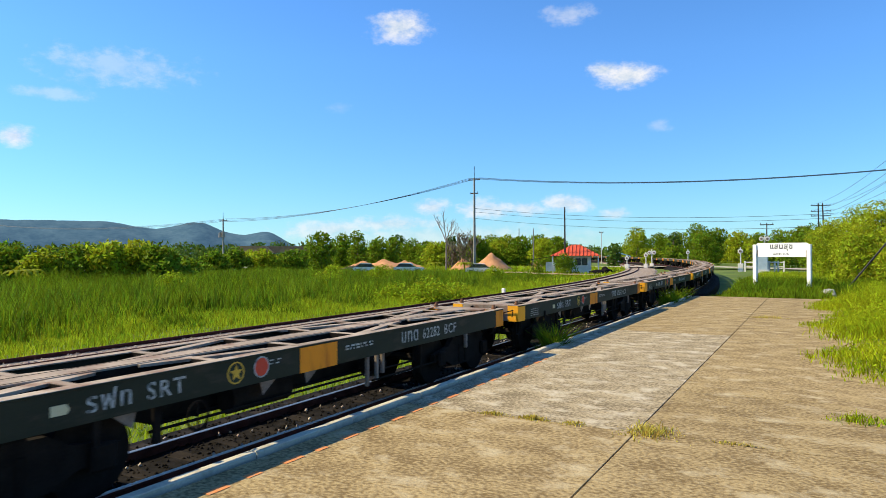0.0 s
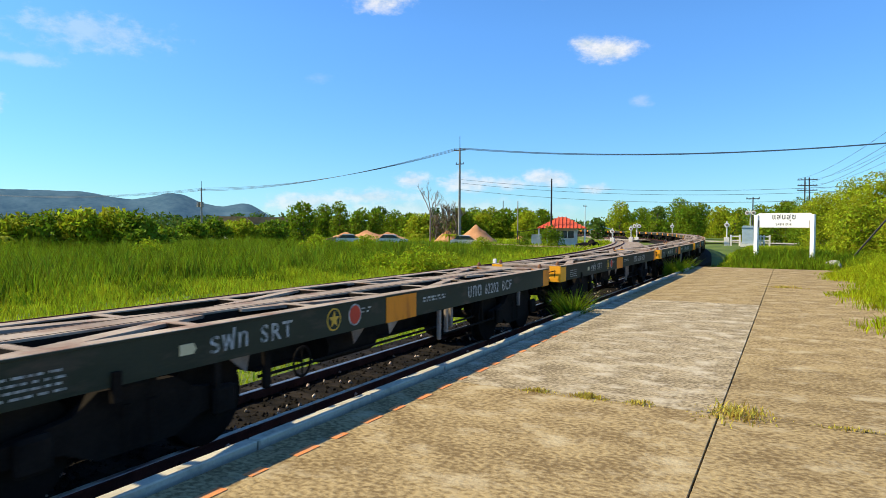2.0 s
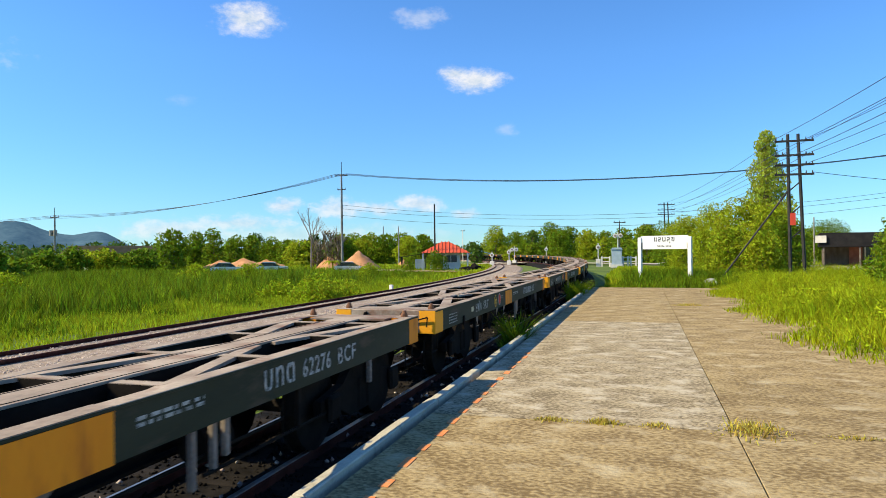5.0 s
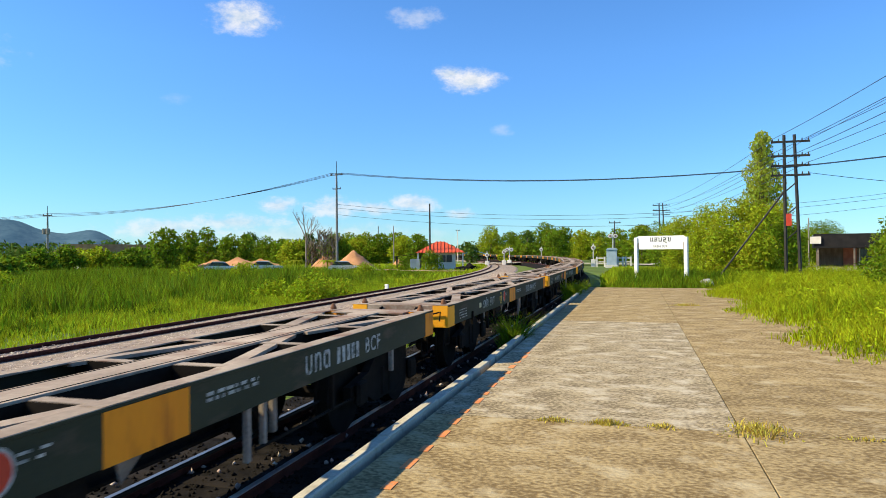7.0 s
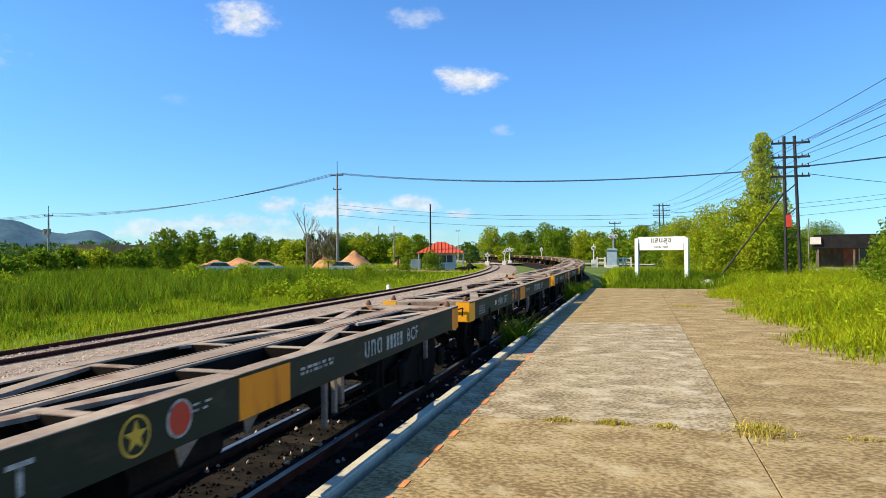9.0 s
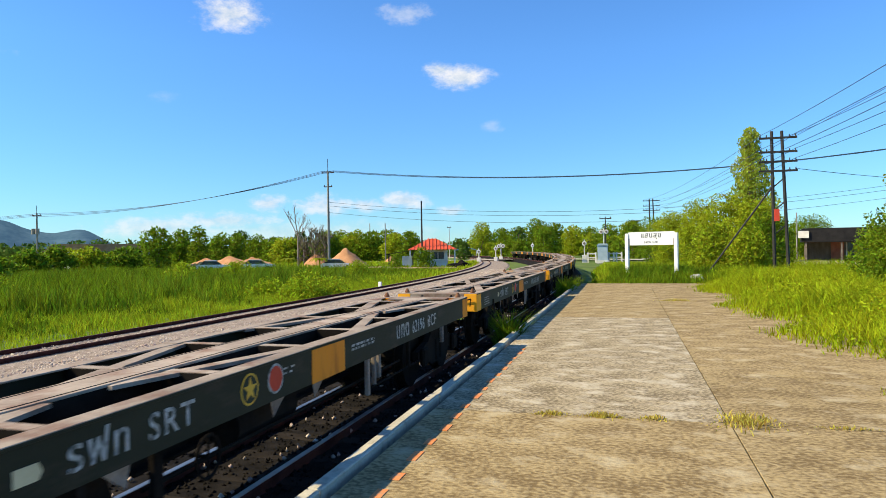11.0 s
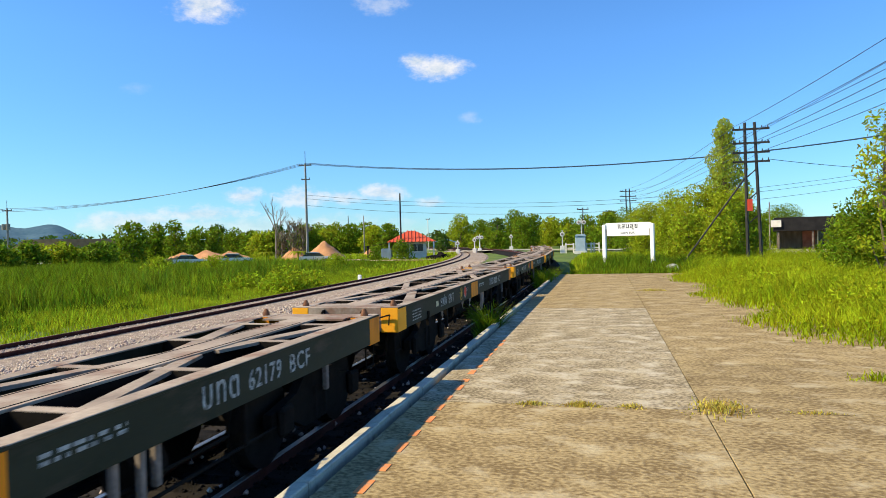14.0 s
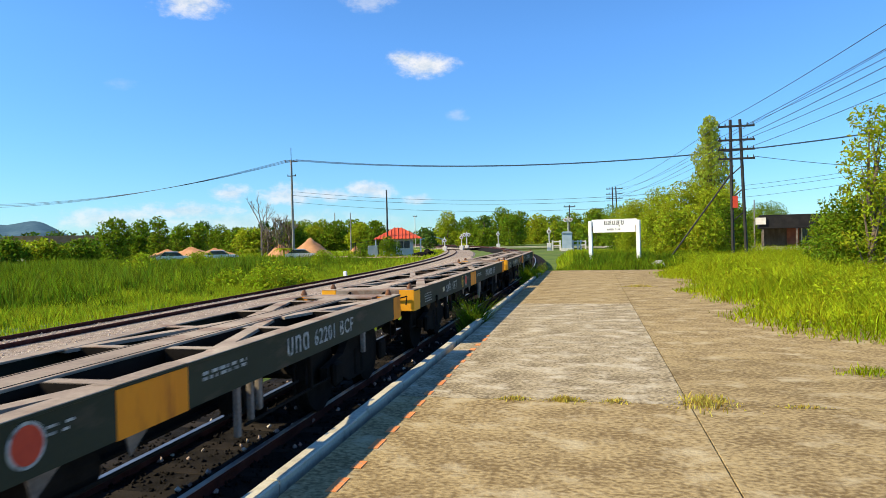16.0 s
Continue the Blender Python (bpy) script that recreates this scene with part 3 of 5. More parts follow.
        tube(bm, (0.34, sy * (h + 0.12), 0.56), (0.26, sy * (h + 0.24), 0.50), 0.022, sides=6)
        part("brake_hose", bm, UNDER, w)
        make_bogie(w, sy * 4.2)
    # yellow panel amidships, one on each side
    for sx in (-1, 1):
        bm = bmesh.new()
        x0, x1 = sorted((sx * HALF_W, sx * (HALF_W + 0.005)))
        box(bm, x0, x1, -0.83, 0.0, SILL_Z - 0.004, DECK_Z - 0.03)
        part("yellow_panel", bm, YELLOW, w, "yellow panel with rust streaks")
        bm = bmesh.new()
        x0, x1 = sorted((sx * (HALF_W + 0.008), sx * (HALF_W - 0.17)))
        box(bm, x0, x1, -0.83, 0.0, DECK_Z, DECK_Z + 0.005)
        part("panel_top", bm, DECK, w)
    # brake gear below the sill; the paler levers have sunlight put into their grey
    for y, x, z0, z1, wd, mat in ((0.86, 0.82, 0.34, 0.775, 0.032, UNDER_GREY), (1.18, 0.78, 0.40, 0.775, 0.03, UNDER_GREY), (1.35, 0.78, 0.46, 0.775, 0.034, UNDER_GREY),
                                  (2.55, 0.8, 0.4, 0.775, 0.03, UNDER), (-2.8, 0.8, 0.4, 0.775, 0.05, UNDER), (4.24, 0.86, 0.52, 0.79, 0.035, UNDER_GREY), (-3.45, 0.84, 0.5, 0.79, 0.04, UNDER)):
        bm = bmesh.new()
        box(bm, x - 0.03, x + 0.03, y - wd, y + wd, z0, z1, bevel=0.01)
        part("brake_lever", bm, mat, w)
    bm = bmesh.new()
    tube(bm, (0.5, -1.75, 0.58), (0.5, -0.65, 0.58), 0.17, sides=14)
    part("air_tank", bm, UNDER, w)
    bm = bmesh.new()
    tube(bm, (0.55, 1.2, 0.55), (0.55, 1.6, 0.55), 0.15, sides=14)
    part("brake_cylinder", bm, UNDER, w)
    for y0, y1, x, z in ((-2.8, 2.8, 0.70, 0.50), (1.0, 3.3, 0.8, 0.40)):
        bm = bmesh.new()
        tube(bm, (x, y0, z), (x, y1, z), 0.016, sides=6)
        part("brake_rod", bm, UNDER, w)
    for y, sgn in ((-1.42, -1), (-0.62, -1), (-3.3, 1)):
        bm = bmesh.new()
        prism(bm, [(y, 0.765), (y + 0.30, 0.765), (y + 0.15 + 0.10 * sgn, 0.60)], 0.79, 0.80, "x")
        part("gusset", bm, UNDER_GREY, w, "pale triangular gusset plate")
    bm = bmesh.new()
    for k in range(16):
        a, b = 2 * math.pi * k / 16, 2 * math.pi * (k + 1) / 16
        tube(bm, (0.87, -2.35 + 0.15 * math.cos(a), 0.58 + 0.15 * math.sin(a)), (0.87, -2.35 + 0.15 * math.cos(b), 0.58 + 0.15 * math.sin(b)), 0.014, sides=6)
    tube(bm, (0.87, -2.35, 0.43), (0.87, -2.35, 0.73), 0.010, sides=6)
    tube(bm, (0.7, -2.35, 0.58), (0.87, -2.35, 0.58), 0.014, sides=6)
    part("hand_wheel", bm, UNDER, w)
    # painted marks on the platform side
    bm = bmesh.new()
    tube(bm, (HALF_W + 0.001, -1.475, 0.975), (HALF_W + 0.005, -1.475, 0.975), 0.138, sides=28)
    ring = part("round_mark", bm, LETTER, w, "red disc mark with a white rim")
    bm = bmesh.new()
    tube(bm, (HALF_W + 0.004, -1.475, 0.975), (HALF_W + 0.008, -1.475, 0.975), 0.116, sides=28)
    part("red_disc", bm, RED_DISC, ring)
    bm = bmesh.new()
    tube(bm, (HALF_W + 0.001, -1.86, 0.965), (HALF_W + 0.004, -1.86, 0.965), 0.138, sides=28)
    ring = part("round_mark", bm, STAR, w, "yellow star mark in a ring")
    bm = bmesh.new()
    tube(bm, (HALF_W + 0.003, -1.86, 0.965), (HALF_W + 0.006, -1.86, 0.965), 0.119, sides=28)
    part("ring_field", bm, GREEN_PAINT, ring)
    bm = bmesh.new()
    pts = []
    for k in range(10):
        r = 0.107 if k % 2 == 0 else 0.045
        pts.append((-1.86 + r * math.sin(k * math.pi / 5), 0.965 + r * math.cos(k * math.pi / 5)))
    prism(bm, pts, HALF_W + 0.005, HALF_W + 0.009, "x")
    part("star", bm, STAR, ring)
    bm = bmesh.new()
    prism(bm, [(-3.90, 0.91), (-3.74, 0.91), (-3.71, 0.955), (-3.74, 1.01), (-3.90, 1.01)], HALF_W + 0.001, HALF_W + 0.005, "x")
    part("cream_mark", bm, CREAM, w, "small cream painted arrow mark")
    side_text(w, "lettering", OPERATOR_A, -3.355, 0.87)
    side_text(w, "lettering", OPERATOR_B, -2.75, 0.87)
    # rows of small illegible stencil writing
    def bars(name, y0, y1, zs, hgt):
        bm = bmesh.new()
        rnd = random.Random(int(y0 * 100) + 7)
        for z in zs:
            y = y0
            while y < y1:
                n = rnd.uniform(0.03, 0.10)
                box(bm, HALF_W + 0.001, HALF_W + 0.004, y, min(y1, y + n), z, z + hgt)
                y += n + rnd.uniform(0.02, 0.06)
        tagged(part(name, bm, LETTER, w), kind="stuff")

    bars("stencil_text", -5.35, -4.80, (0.84, 0.89, 0.94, 0.99), 0.02)
    bars("stencil_line", 0.19, 0.92, (0.955, 1.0), 0.028)
    bars("stencil_line", -1.36, -1.14, (0.98, 1.025), 0.018)
    bm = bmesh.new()
    box(bm, HALF_W - 0.02, HALF_W + 0.03, -4.50, -4.42, 0.66, 0.90)
    part("bracket", bm, UNDER, w)
    # parts between the ends are shifted along the frame to fit the camera's view
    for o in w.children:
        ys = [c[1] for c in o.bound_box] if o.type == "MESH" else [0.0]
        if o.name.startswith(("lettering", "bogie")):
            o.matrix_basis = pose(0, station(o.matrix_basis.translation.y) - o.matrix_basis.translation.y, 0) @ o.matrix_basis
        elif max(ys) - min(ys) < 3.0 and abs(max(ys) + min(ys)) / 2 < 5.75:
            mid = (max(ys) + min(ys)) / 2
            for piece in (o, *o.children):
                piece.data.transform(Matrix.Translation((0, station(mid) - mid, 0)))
    for o in w.children:
        scale_to_view(o)
    return w


LONG = 0.814     # wagon length and width against the drawing above, fitted to the camera's view


def view_scaled(x, y, z):
    return Vector((x * LONG, y * LONG, 0.929 * z if z < SILL_Z else 0.929 * SILL_Z + (z - SILL_Z) * 0.822))


def scale_to_view(o):
    """Scales a part of the wagon from the drawing to fit the camera's view."""
    if o.name.startswith("bogie"):
        o.matrix_basis = pose(*view_scaled(*o.matrix_basis.translation))
        for piece in o.children:
            piece.data.transform(Matrix.Diagonal((LONG, 0.9, 0.929, 1)))
    elif o.name.startswith(("lettering", "running_number")) and o.matrix_basis.translation.length > 0.1:
        o.matrix_basis = Matrix.Translation(view_scaled(*o.matrix_basis.translation)) @ o.matrix_basis.to_3x3().to_4x4() @ Matrix.Scale(LONG, 4)
    else:
        for piece in (o, *o.children):
            for v in piece.data.vertices:
                v.co = view_scaled(*v.co)


# piecewise shift of y, set so the marks line up from the camera
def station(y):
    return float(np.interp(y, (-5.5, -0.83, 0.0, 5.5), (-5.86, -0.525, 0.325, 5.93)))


OPERATOR_A = text_mesh("รฟท", 0.50, 0.22, LETTER, 1.15, bold=0.012)
OPERATOR_B = text_mesh("SRT", 0.50, 0.19, LETTER, 1.2, bold=0.012)
CLASS_A = text_mesh("บทต", 0.55, 0.20, LETTER, 1.15, bold=0.012)
CLASS_B = text_mesh("BCF", 0.475, 0.19, LETTER, 1.2, bold=0.012)
TRAVEL = ((0, 0), (0.5, 8.47), (1.0, 16.58), (1.5, 24.25), (2.0, 32.43), (2.5, 40.79), (3.0, 49.18), (3.5, 57.53), (4.0, 65.35), (4.5, 73.56), (5.0, 81.9), (7.5, 123.38), (8.0, 131.22), (8.5, 139.44),
          (9.0, 147.92), (11.5, 188.79), (12.0, 196.46), (12.5, 204.68), (13.0, 212.82), (13.5, 221.17), (14.0, 229.26), (14.5, 236.95), (15.0, 245.34), (15.5, 253.36), (16.0, 261.38))
WAGONS = 27
TAIL_CENTRE = 280.99     # middle of the last wagon at the start, metres along the track
NUMBERS = {3: "62161", 5: "62179", 6: "62188", 7: "62234", 8: "62151", 9: "62196", 13: "62032", 14: "62044", 18: "62276", 20: "62049", 22: "62202", 23: "62107", 24: "62262", 25: "62282", 21: "62190", 2: "62201"}
wagon = make_wagon()
wagons = [wagon] + [copy_thing(wagon, Matrix()) for _ in range(WAGONS - 1)]
for k, w in enumerate(wagons):
    scale_to_view(side_text(w, "lettering", CLASS_A, 2.40, 0.87))
    scale_to_view(side_text(w, "lettering", CLASS_B, 3.90, 0.87))
    if k in NUMBERS:
        scale_to_view(side_text(w, "running_number", text_mesh(NUMBERS[k], 0.63, 0.19, LETTER, 1.1, bold=0.012), 3.16, 0.87))
    else:
        bm = bmesh.new()
        for i in range(5):
            box(bm, HALF_W + 0.001, HALF_W + 0.004, 2.86 + i * 0.13, 2.94 + i * 0.13, 0.87, 1.05)
        scale_to_view(tagged(part("running_number", bm, LETTER, w), kind="stuff"))


# ---- plants ----
def tri_mesh(name, verts, tris, mat, parent=None):
    me = bpy.data.meshes.new(name)
    v = np.asarray(verts, dtype=np.float32).reshape(-1, 3)
    f = np.asarray(tris, dtype=np.int32).reshape(-1, 3)
    me.vertices.add(len(v))
    me.vertices.foreach_set("co", v.ravel())
    me.loops.add(f.size)
    me.loops.foreach_set("vertex_index", f.ravel())
    me.polygons.add(len(f))
    me.polygons.foreach_set("loop_start", np.arange(0, f.size, 3, dtype=np.int32))
    me.update(calc_edges=True)
    me.materials.append(mat)
    ob = new(name, me)
    if parent:
        ob.parent = parent
    return ob


def blades(name, base, height, width, lean, mat, rng, parent=None):
    """Bent tapering blades of grass: base (n, 3), height and width (n,)."""
    n = len(base)
    a = rng.uniform(0, 2 * np.pi, n)
    side = np.stack([np.cos(a), np.sin(a), np.zeros(n)], 1) * (width / 2)[:, None]
    b = rng.uniform(0, 2 * np.pi, n)
    bend = np.stack([np.cos(b), np.sin(b), np.zeros(n)], 1) * (height * lean * rng.uniform(0.3, 1.2, n))[:, None]
    up = np.zeros((n, 3))
    up[:, 2] = height
    v = np.empty((n, 5, 3))
    v[:, 0], v[:, 1] = base - side, base + side
    mid = base + up * 0.55 + bend * 0.3
    v[:, 2], v[:, 3] = mid - side * 0.8, mid + side * 0.8
    v[:, 4] = base + up * 0.97 + bend
    k = np.arange(n)[:, None, None] * 5
    t = np.array([[0, 1, 3], [0, 3, 2], [2, 3, 4]])[None] + k
    return tri_mesh(name, v, t, mat, parent)


def scatter(rng, n, x0, x1, y0, y1, keep=None, z=None):
    x, y = rng.uniform(x0, x1, n), rng.uniform(y0, y1, n)
    if keep is not None:
        m = keep(x, y)
        x, y = x[m], y[m]
    zz = np.array([ground_height(a, b) for a, b in zip(x, y)]) if z is None else np.full(len(x), z)
    return np.stack([x, y, zz], 1)


def track_x(y):
    """Where track 1 lies, east to west, at each y."""
    d = np.maximum(0, y - CURVE_Y)
    return TRACK_X - RADIUS + np.sqrt(np.maximum(1, RADIUS ** 2 - d ** 2))


def wave(x, y, f, ph=0.0):
    return 0.5 + 0.25 * np.sin(x * f + 1.7 * np.sin(y * f * 0.7 + ph)) + 0.25 * np.sin(y * f * 1.3 + 1.3 * np.sin(x * f * 0.9 - ph))


def make_meadow():
    rng = np.random.default_rng(3)
    left = lambda lo, hi: (lambda x, y: (x < track_x(y) - lo) & (x > track_x(y) - hi))
    # short bright grass beside the second track, and between the tracks
    p = scatter(rng, 60000, -22, -9.0, -4, 46, left(10.1, 17.0))
    h = 0.16 + 0.40 * wave(p[:, 0], p[:, 1], 0.9) * np.clip((track_x(p[:, 1]) - 9.8 - p[:, 0]) / 4, 0.25, 1)
    tagged(blades("short_grass", p, h * rng.uniform(0.6, 1.2, len(p)), rng.uniform(0.015, 0.035, len(p)), 0.5, GRASS_SHORT, rng), "bright short grass along the rusty track", "grass", kind="stuff")
    p = scatter(rng, 46000, -8.6, -3.2, -9, 40, left(1.3, 5.5), z=-0.78)
    tagged(blades("short_grass", p, rng.uniform(0.08, 0.30, len(p)), rng.uniform(0.015, 0.035, len(p)), 0.6, GRASS_SHORT, rng), "short sunlit grass between the two tracks", "grass", kind="stuff")
    # tall reeds of the meadow, in clumps
    def clumps(n, per, x0, x1, y0, y1, keep, spread):
        c = scatter(rng, n, x0, x1, y0, y1, keep)
        size = rng.uniform(0.55, 1.25, len(c))
        p = np.repeat(c, per, 0)
        q = p.copy()
        q[:, :2] += rng.normal(0, spread, (len(p), 2))
        return q, np.repeat(size, per)

    def depth(p):
        return np.clip((track_x(p[:, 1]) - 11.8 - p[:, 0]) / 7, 0.22, 1) * np.where(p[:, 1] > 52, np.clip(1 - (p[:, 1] - 52) / 30, 0.35, 1), 1)

    p, size = clumps(12500, 13, -64, -12, -2, 76, left(12.2, 75), 0.17)
    h = (0.55 + 0.75 * wave(p[:, 0], p[:, 1], 0.35, 1.0) + 0.35 * wave(p[:, 0], p[:, 1], 1.3, 3.0)) * size * depth(p) * rng.uniform(0.65, 1.15, len(p))
    tagged(blades("reeds", p, h, rng.uniform(0.03, 0.065, len(p)), 0.42, GRASS_TALL, rng), "dense tall green reeds in the meadow", "reeds", kind="stuff")
    p, size = clumps(3600, 12, -46, -11.5, 0, 62, lambda x, y: left(11.4, 38)(x, y) & (wave(x, y, 0.22, 2.0) > 0.5), 0.22)
    tagged(blades("reeds", p, rng.uniform(0.35, 1.0, len(p)) * size * depth(p), rng.uniform(0.02, 0.05, len(p)), 0.5, GRASS_SHORT, rng), "lighter yellow-green reeds in the meadow", "reeds", kind="stuff")
    p, size = clumps(1500, 22, -50, -13, 0, 62, lambda x, y: left(13, 44)(x, y) & (wave(x, y, 0.5, 4.0) > 0.55), 0.12)
    tagged(blades("reeds", p, rng.uniform(0.9, 1.7, len(p)) * size * depth(p), rng.uniform(0.03, 0.06, len(p)), 0.3, LEAF, rng), "dark green bulrush clumps in the meadow", "reeds", kind="stuff")
    # far meadow towards the road
    p = scatter(rng, 30000, -75, -12, 40, 100, left(10.0, 75))
    tagged(blades("far_grass", p, rng.uniform(0.2, 0.55, len(p)), rng.uniform(0.06, 0.14, len(p)), 0.4, GRASS_SHORT, rng), "far meadow grass before the road", "grass", kind="stuff")
    # verge to the right of the platform
    edge = lambda y: 4.75 + 0.35 * np.sin(y * 0.9) + 0.2 * np.sin(y * 2.3 + 1) + np.where(y < 6, (6 - y) * 0.55, 0.0)
    p = scatter(rng, 95000, 4.2, 13, -1.5, 34, lambda x, y: x > edge(y) + np.random.default_rng(1).normal(0, 0.18, len(x)))
    p[:, 2] = np.maximum(p[:, 2], np.where((p[:, 0] < 7.5) & (p[:, 1] < PLAT_END), -0.004, -9))
    far = np.clip((p[:, 0] - edge(p[:, 1])) / 2.2, 0, 1)
    h = (0.13 + 0.62 * far) * (0.5 + 0.7 * wave(p[:, 0], p[:, 1], 1.1)) * rng.uniform(0.6, 1.25, len(p))
    tagged(blades("verge_grass", p, h, rng.uniform(0.008, 0.024, len(p)), 0.75, GRASS_RIGHT, rng), "rank sunlit grass creeping over the platform's back edge", "grass", kind="stuff")
    p = scatter(rng, 26000, 5.5, 30, 4, 60, lambda x, y: (x > edge(y) + 1.2) & (y > 10 + (x - 14) * 0.2))
    h = 0.55 * (0.5 + 0.9 * wave(p[:, 0], p[:, 1], 0.6)) * rng.uniform(0.7, 1.3, len(p))
    tagged(blades("verge_grass", p, h, rng.uniform(0.02, 0.05, len(p)), 0.55, GRASS_RIGHT, rng), "tall grass on the verge behind the platform", "grass", kind="stuff")
    # grass behind the platform's end, round the station sign
    p = scatter(rng, 16000, -0.4, 7.5, PLAT_END + 0.1, 33)
    h = (0.28 + 0.42 * np.clip((p[:, 1] - PLAT_END) / 5, 0, 1) * (p[:, 0] > 1.2)) * rng.uniform(0.5, 1.3, len(p))
    tagged(blades("sign_grass", p, h, rng.uniform(0.02, 0.05, len(p)), 0.45, GRASS_TALL, rng), "green grass round the station sign", "grass", kind="stuff")
    p = scatter(rng, 12000, -0.8, 6, 30, 80, lambda x, y: x > track_x(y) + 2.2)
    tagged(blades("far_grass", p, rng.uniform(0.15, 0.5, len(p)), rng.uniform(0.04, 0.10, len(p)), 0.4, GRASS_SHORT, rng), "short grass beside the far track", "grass", kind="stuff")
    return edge


verge_edge = make_meadow()


def tuft(name, x, y, z, n, spread, height, mat, label, seed, stretch=1.0):
    rng = np.random.default_rng(seed)
    p = np.stack([x + rng.normal(0, spread, n) * stretch, y + rng.normal(0, spread, n), np.full(n, z)], 1)
    d = np.exp(-((p[:, 0] - x) / (spread * 1.6 * stretch)) ** 2)
    return tagged(blades(name, p, height * d * rng.uniform(0.5, 1.2, n), rng.uniform(0.006, 0.016, n) * (1 + height), 0.8, mat, rng), label, "grass tuft", kind="stuff")


tuft("grass_tuft", 3.05, 0.02, 0.0, 320, 0.13, 0.085, GRASS_DRY, "dry yellow grass tuft in the platform joint", 5, 1.2)
tuft("grass_tuft", 2.22, 0.0, 0.0, 120, 0.05, 0.04, GRASS_DRY, "small dry grass tuft in the platform joint", 6, 1.6)
tuft("grass_tuft", 1.75, 0.0, 0.0, 200, 0.04, 0.055, GRASS_DRY, "small dry grass tuft in the platform joint", 7, 3.0)
tuft("grass_tuft", 1.25, 0.0, 0.0, 160, 0.035, 0.04, GRASS_DRY, "small dry grass tuft in the platform joint", 8, 3.0)
tuft("grass_tuft", 3.9, 0.0, 0.0, 90, 0.03, 0.03, GRASS_DRY, "small dry grass tuft in the platform joint", 9, 5.0)
tuft("grass_tuft", 3.4, 14.0, 0.0, 160, 0.06, 0.09, GRASS_DRY, "thin grass tuft in the far platform joint", 10, 5.0)
tuft("edge_weeds", -0.25, 6.25, -0.40, 700, 0.13, 0.82, GRASS_TALL, "green weeds growing up at the platform edge", 11)
tuft("edge_weeds", -0.30, 19.2, -0.45, 900, 0.18, 0.95, GRASS_TALL, "large green weeds growing up at the platform edge", 12)
tuft("edge_weeds", -0.30, 21.6, -0.45, 700, 0.2, 0.85, GRASS_TALL, "green weeds at the end of the platform edge", 13)
tuft("grass_tuft", 5.0, 1.6, 0.0, 200, 0.12, 0.10, GRASS_RIGHT, "green tuft on the platform", 14, 1.5)


def leaves(name, centres, radii, count, size, mat, rng, parent=None, droop=0.0):
    """Small leaf blades in a shell round each lobe."""
    out = []
    for c, r in zip(centres, radii):
        n = max(8, int(count * (r[0] * r[2]) ** 0.9))
        d = rng.normal(0, 1, (n, 3))
        d /= np.linalg.norm(d, axis=1)[:, None]
        out.append(np.asarray(c) + d * np.asarray(r) * (rng.uniform(0.35, 1.08, n) ** 0.6)[:, None])
    p = np.concatenate(out)
    n = len(p)
    a = rng.normal(0, 1, (n, 3))
    a[:, 2] -= droop
    a /= np.linalg.norm(a, axis=1)[:, None]
    b = np.cross(a, rng.normal(0, 1, (n, 3)))
    b /= np.linalg.norm(b, axis=1)[:, None]
    s = (size * rng.uniform(0.6, 1.4, n))[:, None]
    v = np.stack([p - a * s, p + b * s * 0.42, p + a * s, p - b * s * 0.42], 1)
    t = np.array([[0, 1, 2], [0, 2, 3]])[None] + np.arange(n)[:, None, None] * 4
    return tri_mesh(name, v, t, mat, parent)


def tree(name, x, y, z, height, width, label, leaf, seed, count=110, size=0.16, low=0.25, lobes=14, droop=0.0, slim=0.0, taper=0.0):
    rng = np.random.default_rng(seed)
    t = thing(name, label, "tree" if height > 3.2 else "bush", at=pose(x, y, z))
    bm = bmesh.new()
    r = 0.02 * height + 0.03
    joints = [Vector((0, 0, -0.2))]
    for k in range(1, 6):
        joints.append(Vector((rng.normal(0, 0.02 * height), rng.normal(0, 0.02 * height), height * 0.82 * k / 5)))
    for k in range(5):
        tube(bm, joints[k], joints[k + 1], r * (1 - 0.17 * k), r * (1 - 0.17 * (k + 1)), 7)
    cs, rs = [], []
    for k in range(lobes):
        f = low + (1 - low) * (k + 0.5) / lobes
        reach = width / 2 * (math.sin(math.pi * min(1, 0.18 + 0.80 * (f - low) / (1 - low))) ** 0.7) * (0.75 if slim else 0.72)
        narrow = 1 - taper * (k + 0.5) / lobes
        reach *= narrow
        a = k * 2.4 + rng.uniform(-0.5, 0.5)
        q = reach * rng.uniform(0.35, 1.0)
        c = (math.cos(a) * q, math.sin(a) * q, height * (f * 0.95))
        w = width * rng.uniform(0.17, 0.27) * narrow
        cs.append(c)
        rs.append((w, w, w * (1.0 + slim) * rng.uniform(0.6, 0.95)))
        i = min(4, int(f * 5))
        tube(bm, joints[max(0, i - 1)] + Vector((0, 0, 0.02)), c, r * 0.35, r * 0.08, 5)
    part("trunk", bm, BARK, t)
    leaves("crown", cs, rs, count, size, leaf, rng, t, droop)
    return t


def at_bearing(az, d):
    return 2.1 + d * math.sin(radians(az)), -6.5 + d * math.cos(radians(az))


